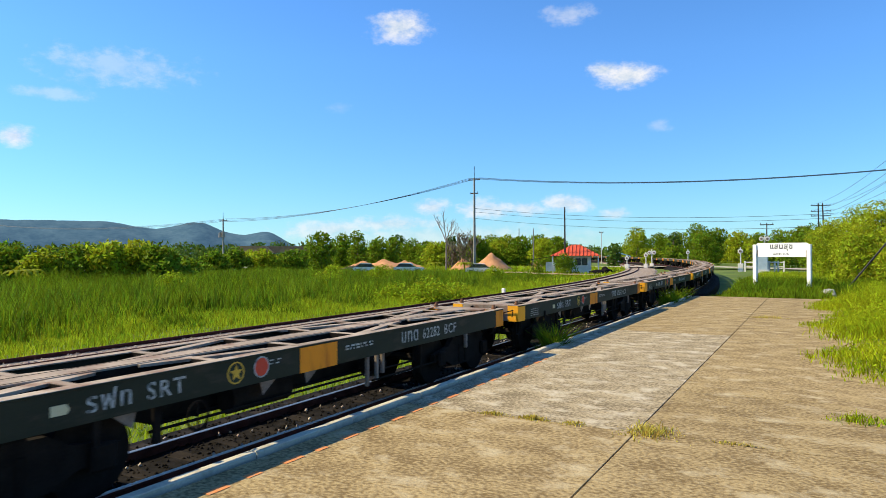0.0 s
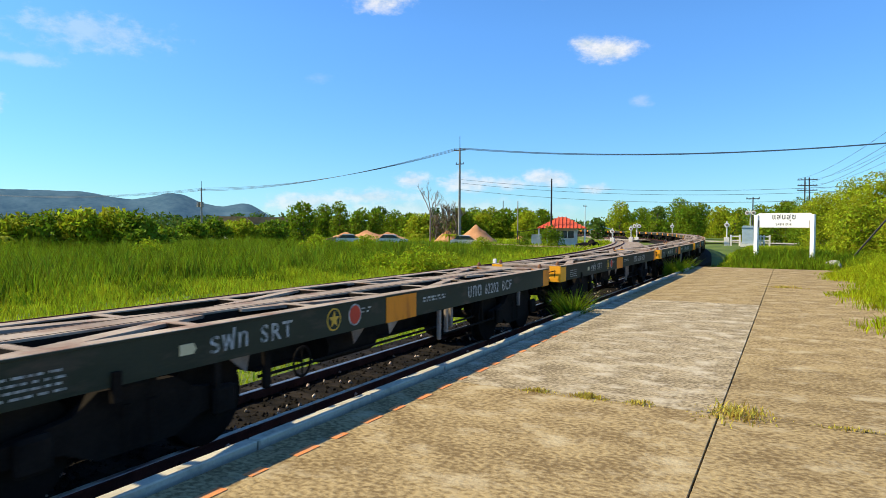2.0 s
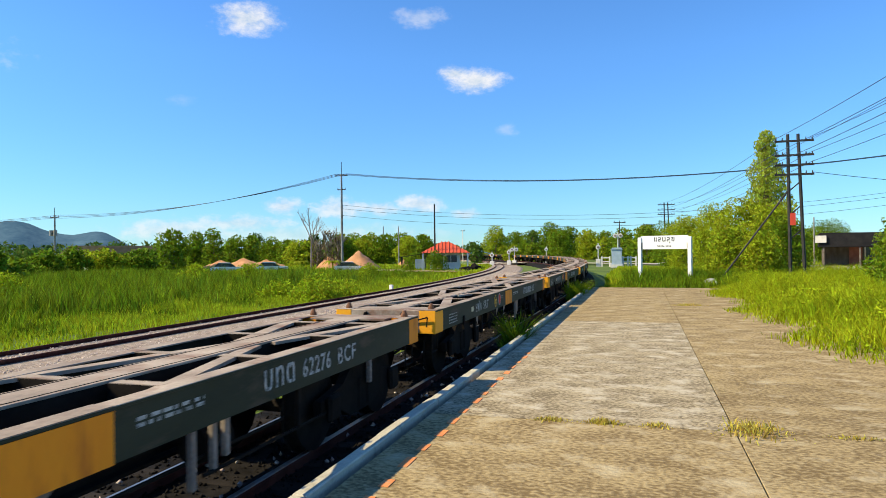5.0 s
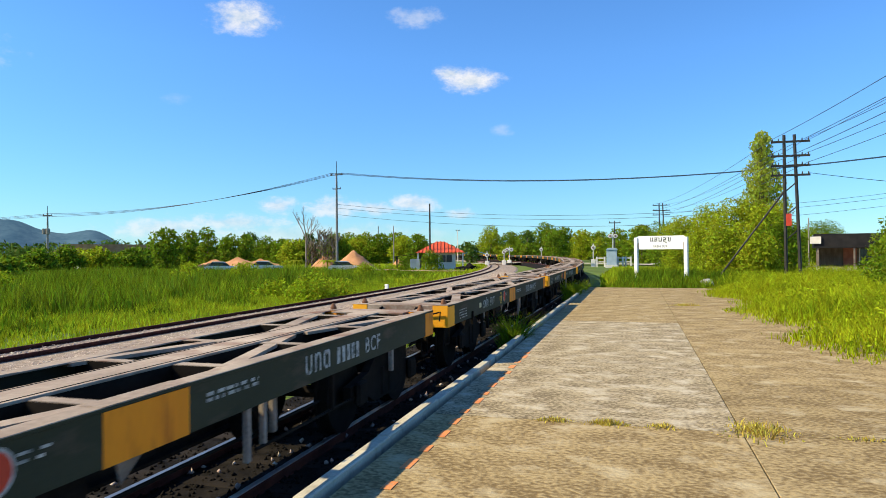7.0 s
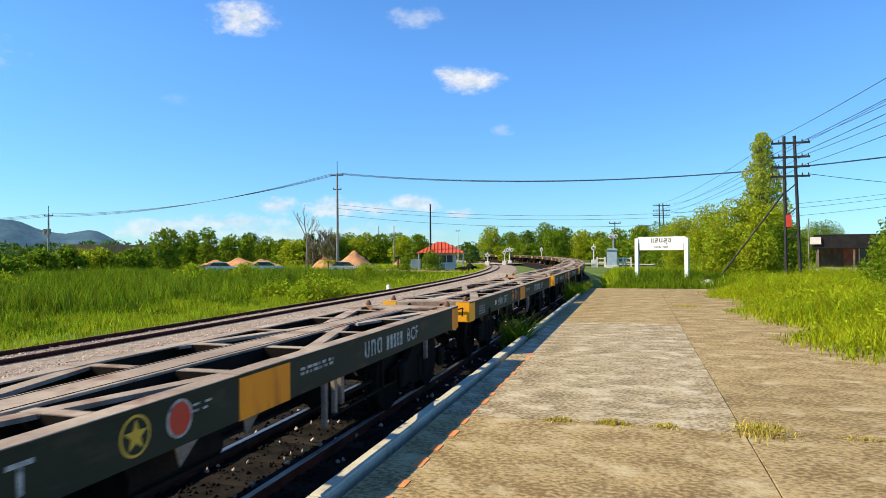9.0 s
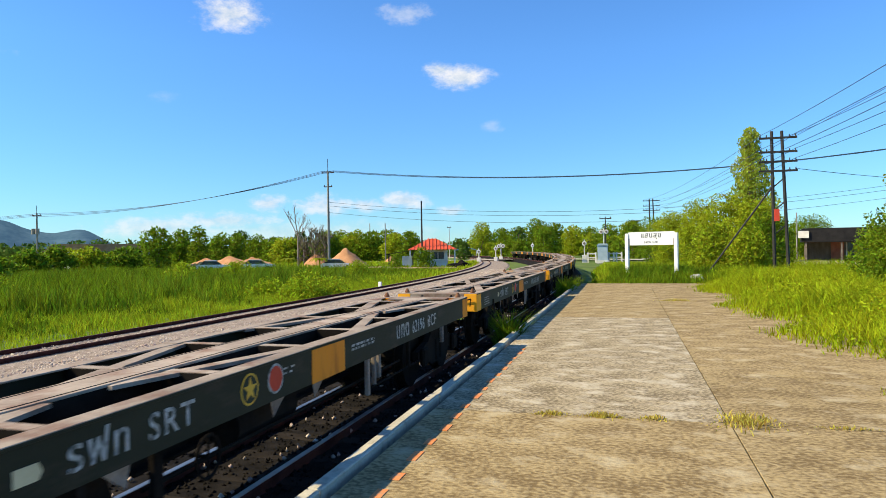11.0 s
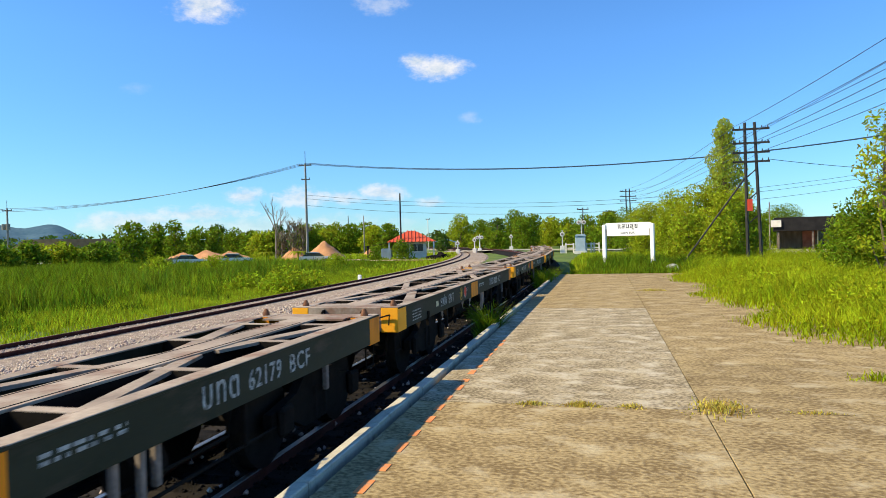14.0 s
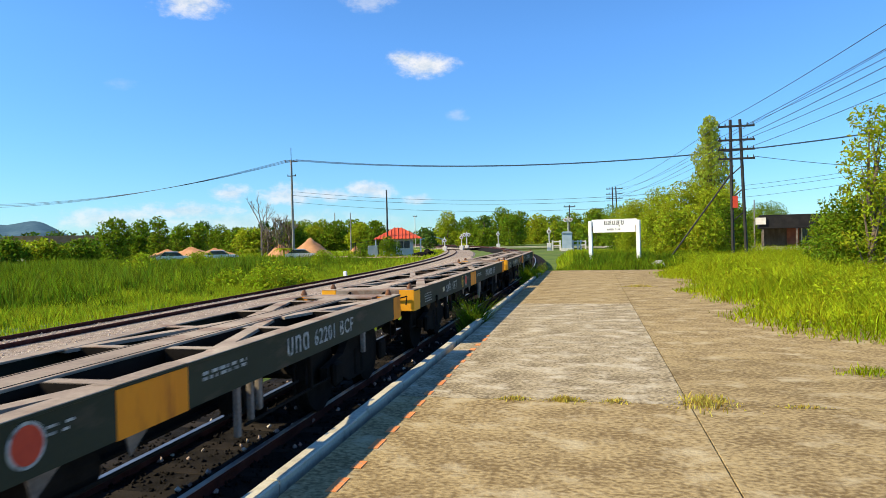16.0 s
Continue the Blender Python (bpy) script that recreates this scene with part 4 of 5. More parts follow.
def verge_weeds():
    rng = np.random.default_rng(23)
    p = scatter(rng, 620, 4.8, 12.5, 2, 33, lambda x, y: x > verge_edge(y) + 0.25)
    p[:, 2] = np.maximum(p[:, 2], np.where((p[:, 0] < 7.5) & (p[:, 1] < PLAT_END), 0.0, -9))
    deep = np.clip((p[:, 0] - verge_edge(p[:, 1])) / 2.0, 0.15, 1)
    high = 0.10 + 0.42 * deep * rng.uniform(0.5, 1.2, len(p))
    cs = np.stack([p[:, 0], p[:, 1], p[:, 2] + high * 0.75], 1)
    rs = np.stack([0.22 + 0.25 * deep, 0.22 + 0.25 * deep, high * 0.75], 1)
    tagged(leaves("verge_weeds", cs, rs, 720, 0.034, GRASS_RIGHT, rng), "leafy yellow-green weeds among the verge grass", "weeds", kind="stuff")


verge_weeds()
# right-hand trees
x, y = at_bearing(9.35, 47)
tree("eucalyptus_tree", x, y, -0.3, 9.75, 4.4, "tall slim eucalyptus tree with pale drooping leaves", LEAF_PALE, 21, 760, 0.10, 0.22, 34, 1.2, 0.35, 0.62)
for az, d, h, w, sd, lf in ((3.6, 66, 4.6, 5.5, 31, LEAF_LIGHT), (5.6, 56, 5.0, 5.0, 32, LEAF_LIGHT), (7.6, 46, 4.9, 4.5, 33, LEAF_LIGHT), (9.6, 44, 4.4, 4.4, 34, LEAF_LIGHT), (10.6, 42, 3.4, 3.2, 35, LEAF),
                             (2.2, 84, 4.4, 6.0, 36, LEAF), (10.6, 60, 4.0, 4.6, 37, LEAF), (6.6, 40, 3.0, 3.2, 38, LEAF_LIGHT), (9.0, 38, 2.6, 3.0, 39, LEAF_LIGHT), (13.2, 90, 4.2, 7, 40, LEAF)):
    x, y = at_bearing(az, d)
    tree("roadside_bush" if h < 4 else "roadside_tree", x, y, -0.3, h, w, "sunlit yellow-green bushy tree on the verge" if lf is LEAF_LIGHT else "dark green bushy tree on the verge", lf, sd, 620, 0.095, 0.08, 18)
for az, d, h, w, sd in ((20.4, 24, 5.6, 2.6, 41), (19.0, 25, 2.7, 3.4, 42), (21.5, 27, 3.4, 4.0, 43), (17.8, 29, 2.4, 2.6, 44)):
    x, y = at_bearing(az, d)
    tree("hedge_tree", x, y, -0.3, h, w, "leafy green hedge tree on the verge", LEAF_LIGHT if sd % 2 else LEAF, sd, 900, 0.07, 0.05, 18)
# trees beyond the road and along the meadow
rnd = random.Random(8)
for az, d, h, w, lf in ((-61.5, 74, 5.0, 5.5, LEAF), (-59.5, 70, 4.6, 5, LEAF_LIGHT), (-57.2, 72, 5.4, 6, LEAF), (-55.0, 70, 5.0, 5.6, LEAF_LIGHT), (-53.0, 72, 5.6, 6, LEAF_LIGHT), (-51.2, 70, 5.0, 5.5, LEAF), (-49.4, 76, 3.6, 4.6, LEAF), (-64, 66, 5, 5.5, LEAF),
                         (-47.6, 92, 3.4, 5, LEAF), (-38.6, 105, 6.0, 5.5, LEAF), (-37.0, 118, 6.6, 6.0, LEAF), (-35.6, 112, 6.2, 4.6, LEAF), (-33.9, 128, 5.4, 6.5, LEAF), (-32.6, 118, 6.6, 3.6, LEAF), (-31.0, 132, 5.4, 7, LEAF), (-29.6, 125, 5.8, 6, LEAF),
                         (-28.2, 130, 5.0, 6, LEAF), (-25.4, 128, 6.2, 6, LEAF), (-23.4, 130, 5.0, 6, LEAF_LIGHT), (-21.6, 128, 5.6, 6.5, LEAF), (-19.6, 124, 6.0, 6, LEAF_LIGHT), (-18.4, 118, 6.0, 5, LEAF),
                         (-41.0, 100, 4.2, 5.5, LEAF), (-43.4, 98, 3.8, 5.5, LEAF_LIGHT), (-45.6, 96, 3.6, 5, LEAF),
                         (-12.0, 165, 8.2, 8, LEAF_LIGHT), (-10.4, 175, 8.0, 8, LEAF), (-9.0, 170, 8.4, 8, LEAF), (-7.4, 168, 9.0, 9, LEAF), (-6.0, 172, 8.4, 8, LEAF), (-4.4, 165, 7.6, 8, LEAF_LIGHT), (-3.0, 172, 7.2, 8, LEAF), (-1.4, 160, 7.4, 8, LEAF), (0.4, 150, 7.2, 8, LEAF_LIGHT)):
    x, y = at_bearing(az, d)
    tree("far_tree", x, y, -1.1, (h - 1.5 if az < -48.5 else min(h, 3.1) if az < -39.5 else h - 0.3) * rnd.uniform(0.88, 1.1), w, "broad green tree in the far tree line" if lf is LEAF else "sunlit green tree in the far tree line", lf, rnd.randrange(9999), 130, 0.26, 0.06, 15)


for k in range(46):
    az = rnd.uniform(-48, -17.5) if k < 34 else rnd.uniform(-14, 1)
    x, y = at_bearing(az, rnd.uniform(112, 165))
    tree("far_tree", x, y, -1.0, rnd.uniform(2.6, 6.6) * (0.5 if az < -39 else 1.0), rnd.uniform(3, 7.5), "green tree in the far tree line", (LEAF, LEAF_LIGHT, LEAF_FAR, LEAF)[k % 4], rnd.randrange(9999), 110, 0.28, 0.04, 11)
for az, d, h, w in ((-27.5, 33, 1.2, 3.4), (-25.6, 36, 1.0, 3.2), (-30.5, 35, 1.0, 2.6), (-50, 42, 1.7, 2.4), (-37, 52, 1.9, 2.6), (-33, 58, 1.8, 3.0), (-23, 60, 1.4, 2.6)):
    x, y = at_bearing(az, d)
    tree("meadow_shrub", x, y, -1.1, h, w, "low leafy green shrub among the reeds", GRASS_SHORT, rnd.randrange(9999), 520, 0.09, 0.04, 12)


def far_woods():
    rng = np.random.default_rng(17)
    cs, rs = [], []
    for k in range(420):
        az = rng.uniform(-75, 24)
        d = rng.uniform(190, 300)
        x, y = at_bearing(az, d)
        r = rng.uniform(2.0, 4.2)
        cs.append((x, y, -1 + rng.uniform(0.4, 3.4)))
        rs.append((r * 1.2, r * 1.2, r * 0.9))
    return tagged(leaves("far_woods", cs, rs, 16, 0.7, LEAF_FAR, rng), "far dark green woods along the horizon", "woods", kind="stuff")


far_woods()


def banana(x, y, z, seed):
    rng = random.Random(seed)
    t = thing("banana_plant", "banana plant with broad drooping green leaves at the road", "banana plant", at=pose(x, y, z))
    bm = bmesh.new()
    tube(bm, (0, 0, -0.1), (0, 0, 1.6), 0.14, 0.09, 8)
    part("stem", bm, LEAF_LIGHT, t)
    for k in range(8):
        a, le = k * 0.8 + rng.uniform(-0.3, 0.3), rng.uniform(1.3, 2.0)
        bm = bmesh.new()
        prev = None
        for i in range(6):
            f = i / 5
            c = Vector((math.cos(a) * le * f * 0.8, math.sin(a) * le * f * 0.8, 1.5 + 1.3 * f - 1.5 * f * f))
            wv = Vector((-math.sin(a), math.cos(a), 0)) * (0.28 * math.sin(math.pi * min(0.97, 0.12 + 0.85 * f)))
            row = [bm.verts.new(c - wv - Vector((0, 0, 0.06))), bm.verts.new(c), bm.verts.new(c + wv - Vector((0, 0, 0.06)))]
            if prev:
                bm.faces.new((prev[0], prev[1], row[1], row[0]))
                bm.faces.new((prev[1], prev[2], row[2], row[1]))
            prev = row
        part("frond", bm, LEAF_LIGHT, t)
    return t


for k, (az, d) in enumerate(((-61.0, 62), (-60.2, 64), (-26.0, 86), (-28.6, 88), (-63, 60))):
    x, y = at_bearing(az, d)
    banana(x, y, -1.15, k)


def bare_tree(x, y, z, height, label, seed, vines=False):
    rng = random.Random(seed)
    t = thing("dead_tree", label, "tree", at=pose(x, y, z))
    bm = bmesh.new()
    tube(bm, (0, 0, -0.2), (0.1, 0, height * 0.5), 0.16, 0.11, 7)

    def limb(p, d, le, r, depth):
        q = p + d * le
        tube(bm, p, q, r, r * 0.55, 5)
        if depth:
            for _ in range(3):
                e = (d + Vector((rng.uniform(-0.6, 0.6), rng.uniform(-0.6, 0.6), rng.uniform(0, 0.5)))).normalized()
                limb(p + d * le * rng.uniform(0.5, 1.0), e, le * 0.62, r * 0.5, depth - 1)

    for k in range(4):
        a = k * 1.6
        limb(Vector((0.1, 0, height * (0.40 + 0.04 * k))), Vector((math.cos(a) * 0.45, math.sin(a) * 0.45, 1)).normalized(), height * 0.24, 0.09, 3)
    part("trunk", bm, DEAD_WOOD, t)
    if vines:
        g = np.random.default_rng(seed)
        leaves("hanging_vines", [(0, 0, height * f) for f in (0.2, 0.35, 0.5, 0.62, 0.74)], [(0.9, 0.9, 0.9)] * 5, 80, 0.22, VINE, g, t, 2.5)
    return t


VINE = material("dry_vines", (0.12, 0.10, 0.05), (0.22, 0.18, 0.09), 0.5, 6, 0.8, bump=0, translucent=0.2, islands=0.4)
for az, d, h, lb, sd, vn in ((-27.8, 100, 9.6, "bare grey dead tree behind the soil heaps", 3, False), (-26.4, 99, 6.8, "dead tree trunk hung with dry vines", 4, True), (-25.6, 101, 6.6, "leaning trunk hung with dry vines", 5, True), (-27.3, 102, 5.2, "broken trunk hung with dry vines", 6, True)):
    x, y = at_bearing(az, d)
    bare_tree(x, y, -1.1, h, lb, sd, vn)


# ---- hills on the horizon ----
def make_hills():
    verts, faces, n = [], [], 220
    for i in range(n + 1):
        az = -80 + 62 * i / n
        d = 3200.0
        e = 2.25 * math.exp(-((az + 60.5) / 5.2) ** 2) + 1.85 * math.exp(-((az + 49.0) / 2.6) ** 2) + 1.45 * math.exp(-((az + 43.9) / 1.9) ** 2) + 1.6 * math.exp(-((az + 70) / 8) ** 2) + 1.5 * math.exp(-((az + 54.0) / 4.5) ** 2) + 0.35 * math.exp(-((az + 40) / 4) ** 2) + 0.45 * math.exp(-((az + 46.3) / 1.5) ** 2)
        e = min(e, 2.35) * 1.08 + 0.07 * noise.noise(Vector((az * 0.9, 3.1, 0))) + 0.03 * noise.noise(Vector((az * 4, 1.1, 0)))
        x, y = at_bearing(az, d)
        xb, yb = at_bearing(az, d + 500)
        xf, yf = at_bearing(az, d - 350)
        verts += [(xf, yf, -6), (x, y, max(-4, d * math.tan(radians(e)))), (xb, yb, -6)]
    for i in range(n):
        a = i * 3
        faces += [(a, a + 3, a + 4, a + 1), (a + 1, a + 4, a + 5, a + 2)]
    return tagged(raw("hills", verts, faces, HILL, smooth=True), "forested hills on the horizon with blue haze put into their colour", "hills", kind="structure")


hills = make_hills()


# ---- station sign ----
def make_sign():
    s = thing("station_sign", "white station name board on two white posts in the grass", "station sign", at=pose(3.19, 28.6, 0, 0, 0, -20))
    bm = bmesh.new()
    prism(bm, [(-1.20, 1.64), (1.20, 1.64), (1.20, 2.26), (1.13, 2.31), (-1.13, 2.31), (-1.20, 2.26)], -0.03, 0.03)
    part("board", bm, SIGN_WHITE, s)
    for sx in (-1, 1):
        bm = bmesh.new()
        box(bm, sx * 1.245 - 0.09, sx * 1.245 + 0.09, -0.09, 0.09, 0.08, 2.24, bevel=0.012)
        post = part("post", bm, SIGN_WHITE, s)
        bm = bmesh.new()
        box(bm, sx * 1.245 - 0.10, sx * 1.245 + 0.10, -0.10, 0.10, -0.3, 0.08, bevel=0.01)
        part("post_foot", bm, BLACK_LETTER, post, "black painted post foot")
        bm = bmesh.new()
        box(bm, sx * 1.14 - 0.035, sx * 1.14 + 0.035, -0.045, -0.03, 1.66, 1.98)
        part("bracket", bm, UNDER_GREY, s)
    for body, wide, high, z in (("แสนสุข", 1.02, 0.32, 1.925), ("SAEN SUK", 0.72, 0.105, 1.735)):
        shared("lettering", text_mesh(body, wide, high, BLACK_LETTER, 1.12, bold=0.018), s, Matrix.Translation((0, -0.033, z)) @ pose(0, 0, 0, 90, 0, 0))
    return s


make_sign()


# ---- poles and wires ----
def wire(name, a, b, sag, r=0.02, label="black overhead wire between poles", n=18):
    a, b = Vector(a), Vector(b)
    curve = bpy.data.curves.new(name, "CURVE")
    curve.dimensions, curve.bevel_depth, curve.bevel_resolution = "3D", r, 1
    sp = curve.splines.new("POLY")
    sp.points.add(n)
    for i in range(n + 1):
        f = i / n
        p = a.lerp(b, f) - Vector((0, 0, sag * 4 * f * (1 - f)))
        sp.points[i].co = (*p, 1)
    ob = new(name, curve)
    bpy.context.view_layer.update()
    me = bpy.data.meshes.new_from_object(ob.evaluated_get(bpy.context.evaluated_depsgraph_get()))
    bpy.data.objects.remove(ob)
    me.materials.append(WIRE)
    return tagged(new(name, me), label, "wire", "overhead wires")


def pole(az, d, top, label, arms=(), r=0.13, mat=None, spike=0.0, base=-1.2, cans=False):
    x, y = at_bearing(az, d)
    p = thing("utility_pole", label, "utility pole", "utility poles", at=pose(x, y, 0))
    bm = bmesh.new()
    tube(bm, (0, 0, base), (0, 0, top), r * 1.25, r * 0.8, 8)
    part("shaft", bm, mat or POLE_CONCRETE, p)
    if spike:
        bm = bmesh.new()
        tube(bm, (0, 0, top), (0, 0, top + spike), 0.04, sides=6)
        part("lightning_rod", bm, POLE_DARK, p)
    for z, w in arms:
        bm = bmesh.new()
        box(bm, -w / 2, w / 2, -0.06, 0.06, z - 0.06, z + 0.06)
        arm = part("cross_arm", bm, POLE_DARK, p)
        for k in (-0.45, 0, 0.45):
            bm = bmesh.new()
            tube(bm, (w * k, 0, z + 0.06), (w * k, 0, z + 0.26), 0.06, 0.03, 8)
            part("insulator", bm, POLE_DARK, arm)
    if cans:
        for k in (-0.4, 0.4):
            bm = bmesh.new()
            tube(bm, (k, -0.3, top - 3.4), (k, -0.3, top - 2.5), 0.3, sides=10)
            part("transformer", bm, POLE_CONCRETE, p)
    return Vector((x, y, top))


POLE_A = pole(-25.2, 92, 12.3, "tall grey concrete power pole with cross arms", ((12.1, 1.8), (10.2, 1.2)), 0.16, spike=1.7, base=-1.3)
POLE_L = pole(-46.8, 125, 8.2, "concrete power pole with a transformer by the road", ((7.8, 1.8),), 0.15, spike=1.2, cans=True)
POLE_W = pole(-17.3, 84, 7.6, "dark thin signal line pole beside the gatehouse", (), 0.11, POLE_DARK)
pole(-21.7, 130, 6.6, "thin grey pole among the trees", (), 0.10)
pole(-20.4, 120, 6.2, "thin grey pole among the trees", (), 0.10)
pole(-36.4, 150, 5.2, "thin grey pole among the trees", (), 0.10)
pole(-14.9, 150, 6.4, "thin mast with a lamp behind the gatehouse", ((6.2, 0.9),), 0.09, SIGNAL_WHITE)
pole(-1.75, 96, 5.6, "thin pole with a short cross arm at the level crossing", ((5.4, 1.6),), 0.08, POLE_DARK)
pole(12.5, 64, 4.2, "thin grey pole beside the low building", (), 0.06, POLE_CONCRETE)
RIGHT_END = Vector((52, 74, 14.6))


def h_pole(x, y, top, base, arm_w, name_label, zs):
    p = thing("telegraph_pole", name_label, "telegraph pole", "telegraph poles", at=pose(x, y, 0))
    for sx in (-1, 1):
        bm = bmesh.new()
        tube(bm, (sx * 0.33 + 0.12, 0, base), (sx * 0.23 - 0.04, 0, top), 0.085, 0.075, 8)
        part("post", bm, POLE_DARK, p)
    for z in zs:
        bm = bmesh.new()
        box(bm, -arm_w / 2, arm_w / 2, -0.10, -0.02, z - 0.05, z + 0.05)
        arm = part("cross_arm", bm, POLE_DARK, p)
        for k in (-0.46, -0.3, 0.3, 0.46):
            bm = bmesh.new()
            tube(bm, (arm_w * k, -0.06, z + 0.05), (arm_w * k, -0.06, z + 0.17), 0.035, 0.02, 6)
            part("insulator", bm, POLE_DARK, arm)
    for z in (2.0, 3.2, 4.4):
        bm = bmesh.new()
        tube(bm, (-0.28, 0, z), (0.28, 0, z + 0.5), 0.03, sides=6)
        part("brace", bm, POLE_DARK, p)
    return p


hx, hy = 9.35, 30.0
hp = h_pole(hx, hy, 7.25, -0.5, 1.75, "dark double telegraph pole with four cross arms", (6.9, 6.2, 5.72, 5.25))
bm = bmesh.new()
tube(bm, (-0.25, 0, 4.5), (-3.4, -0.6, 0.2), 0.045, sides=6)
part("stay", bm, POLE_DARK, hp)
bm = bmesh.new()
box(bm, -0.22, 0.02, -0.13, -0.10, 2.75, 3.35)
part("red_board", bm, RED_SIGN, hp, "small red board")
fx, fy = 5.3, 88
h_pole(fx, fy, 7.9, -0.5, 2.2, "far dark double telegraph pole with cross arms", (7.6, 6.9, 6.3))
for z, dz in ((6.9, 0.7), (6.2, 0.6), (5.72, 0.55)):
    for k in (-0.46, 0.46):
        wire("telegraph_wire", (hx + 1.75 * k, hy - 0.06, z + 0.15), (12.0 + 1.9 * k, -22, z + 1.1), dz, 0.012, "thin black telegraph wire between poles")
        wire("telegraph_wire", (hx + 1.75 * k, hy - 0.06, z + 0.15), (fx + 2.2 * k, fy, {6.9: 7.75, 6.2: 7.05, 5.72: 6.45}[z]), 0.6, 0.012, "thin black telegraph wire between poles")
wire("telegraph_wire", (hx + 0.8, hy, 5.35), (30, 36, 4.6), 0.5, 0.014, "thin black wire to the low building")
wire("telegraph_wire", (hx + 0.8, hy, 6.95), (14.5, -22, 9.4), 0.5, 0.010, "thin black telegraph wire between poles")
for k in (-0.8, 0.0, 0.8):
    wire("power_line", POLE_A + Vector((k, 0, 0.05)), RIGHT_END + Vector((k * 0.3, 0, k * 0.15)), 3.3, 0.03, "thick black power line across the tracks")
    wire("power_line", POLE_A + Vector((k, 0, 0.05)), POLE_L + Vector((k, 0, -0.3 + 0.3 * k)), 1.4, 0.03, "black power line along the road")
    wire("power_line", POLE_L + Vector((k, 0, -0.3 + 0.3 * k)), (-170, 82 + k, 9.0), 1.2, 0.03, "black power line along the road")
for dz, s in ((0.0, 1.6), (-0.5, 1.9), (-1.4, 1.2)):
    wire("cable", POLE_A + Vector((0, 0, -4.2 + dz)), (46, 80, 10.2 + dz), 3.1, 0.022, "sagging black cable across the tracks")
pole(30.5, 95, 15.5, "power pole beyond the verge trees", ((15.3, 1.8),), 0.15)


# ---- gatehouse, soil heaps, cars, crossing ----
def make_gatehouse():
    x, y = at_bearing(-16.4, 86)
    g = thing("gatehouse", "small white level crossing gatehouse with a red tiled hip roof", "gatehouse", at=pose(x, y, -0.9, 0, 0, 16))
    bm = bmesh.new()
    box(bm, -1.9, 1.9, -1.7, 1.7, 0, 2.45)
    part("wall", bm, WALL_WHITE, g)
    roof = new("roof")
    roof.parent = g
    bm = bmesh.new()
    lo = [bm.verts.new((sx * 3.1, sy * 2.7, 2.35)) for sx, sy in ((-1, -1), (1, -1), (1, 1), (-1, 1))]
    hi = [bm.verts.new((sx * 0.5, 0, 3.75)) for sx in (-1, 1)]
    bm.faces.new((lo[0], lo[1], hi[1], hi[0]))
    bm.faces.new((lo[2], lo[3], hi[0], hi[1]))
    bm.faces.new((lo[1], lo[2], hi[1]))
    bm.faces.new((lo[3], lo[0], hi[0]))
    bm.faces.new(lo[::-1])
    part("roof_deck", bm, ROOF_RED, roof)
    for k in range(13):
        f = (k + 0.5) / 13
        bm = bmesh.new()
        xx = -3.0 + 6.0 * f
        topx = max(-0.5, min(0.5, xx))
        tube(bm, (xx, -2.72, 2.38), (topx if abs(xx) < 0.5 else xx * 0.98, -2.72 + 2.72 * max(0.02, min(1, (3.1 - abs(xx)) / 2.6)), 2.40 + 1.40 * max(0.02, min(1, (3.1 - abs(xx)) / 2.6))), 0.06, sides=5)
        part("tile_ridge", bm, ROOF_RED, roof)
    for x0, x1 in ((-1.5, -0.25), (-0.1, 1.5)):
        bm = bmesh.new()
        box(bm, x0, x1, -1.73, -1.66, 1.15, 2.05)
        win = part("window", bm, DARK_GLASS, g)
        bm = bmesh.new()
        for a in (x0, (x0 + x1) / 2, x1):
            box(bm, a - 0.035, a + 0.035, -1.76, -1.70, 1.10, 2.10)
        box(bm, x0, x1, -1.76, -1.70, 1.08, 1.15)
        box(bm, x0, x1, -1.76, -1.70, 2.05, 2.12)
        part("window_frame", bm, SIGNAL_WHITE, win)
    bm = bmesh.new()
    box(bm, 1.87, 1.93, -0.5, 0.4, 0.0, 2.0)
    part("door", bm, DARK_GLASS, g)
    for px in (-2.8, 2.8):
        bm = bmesh.new()
        box(bm, px - 0.08, px + 0.08, -2.5, -2.34, 0, 2.36)
        part("porch_post", bm, WALL_WHITE, g)
    return g


make_gatehouse()


def make_shed():
    x, y = at_bearing(-19.1, 90)
    s = thing("lean_to_shed", "grey lean-to shed with a dark sheet roof beside the gatehouse", "shed", at=pose(x, y, -0.9, 0, 0, 16))
    for a in (-1.6, 1.6):
        for b in (-1.2, 1.2):
            bm = bmesh.new()
            box(bm, a - 0.06, a + 0.06, b - 0.06, b + 0.06, 0, 1.9)
            part("post", bm, POLE_DARK, s)
    bm = bmesh.new()
    prism(bm, [(-1.9, 1.75), (1.9, 2.3), (1.9, 2.36), (-1.9, 1.81)], -1.5, 1.5)
    part("roof", bm, ROOF_GREY, s)
    bm = bmesh.new()
    box(bm, 0.2, 1.5, -1.0, 1.1, 0, 1.5)
    part("wall", bm, WALL_WHITE, s)


make_shed()


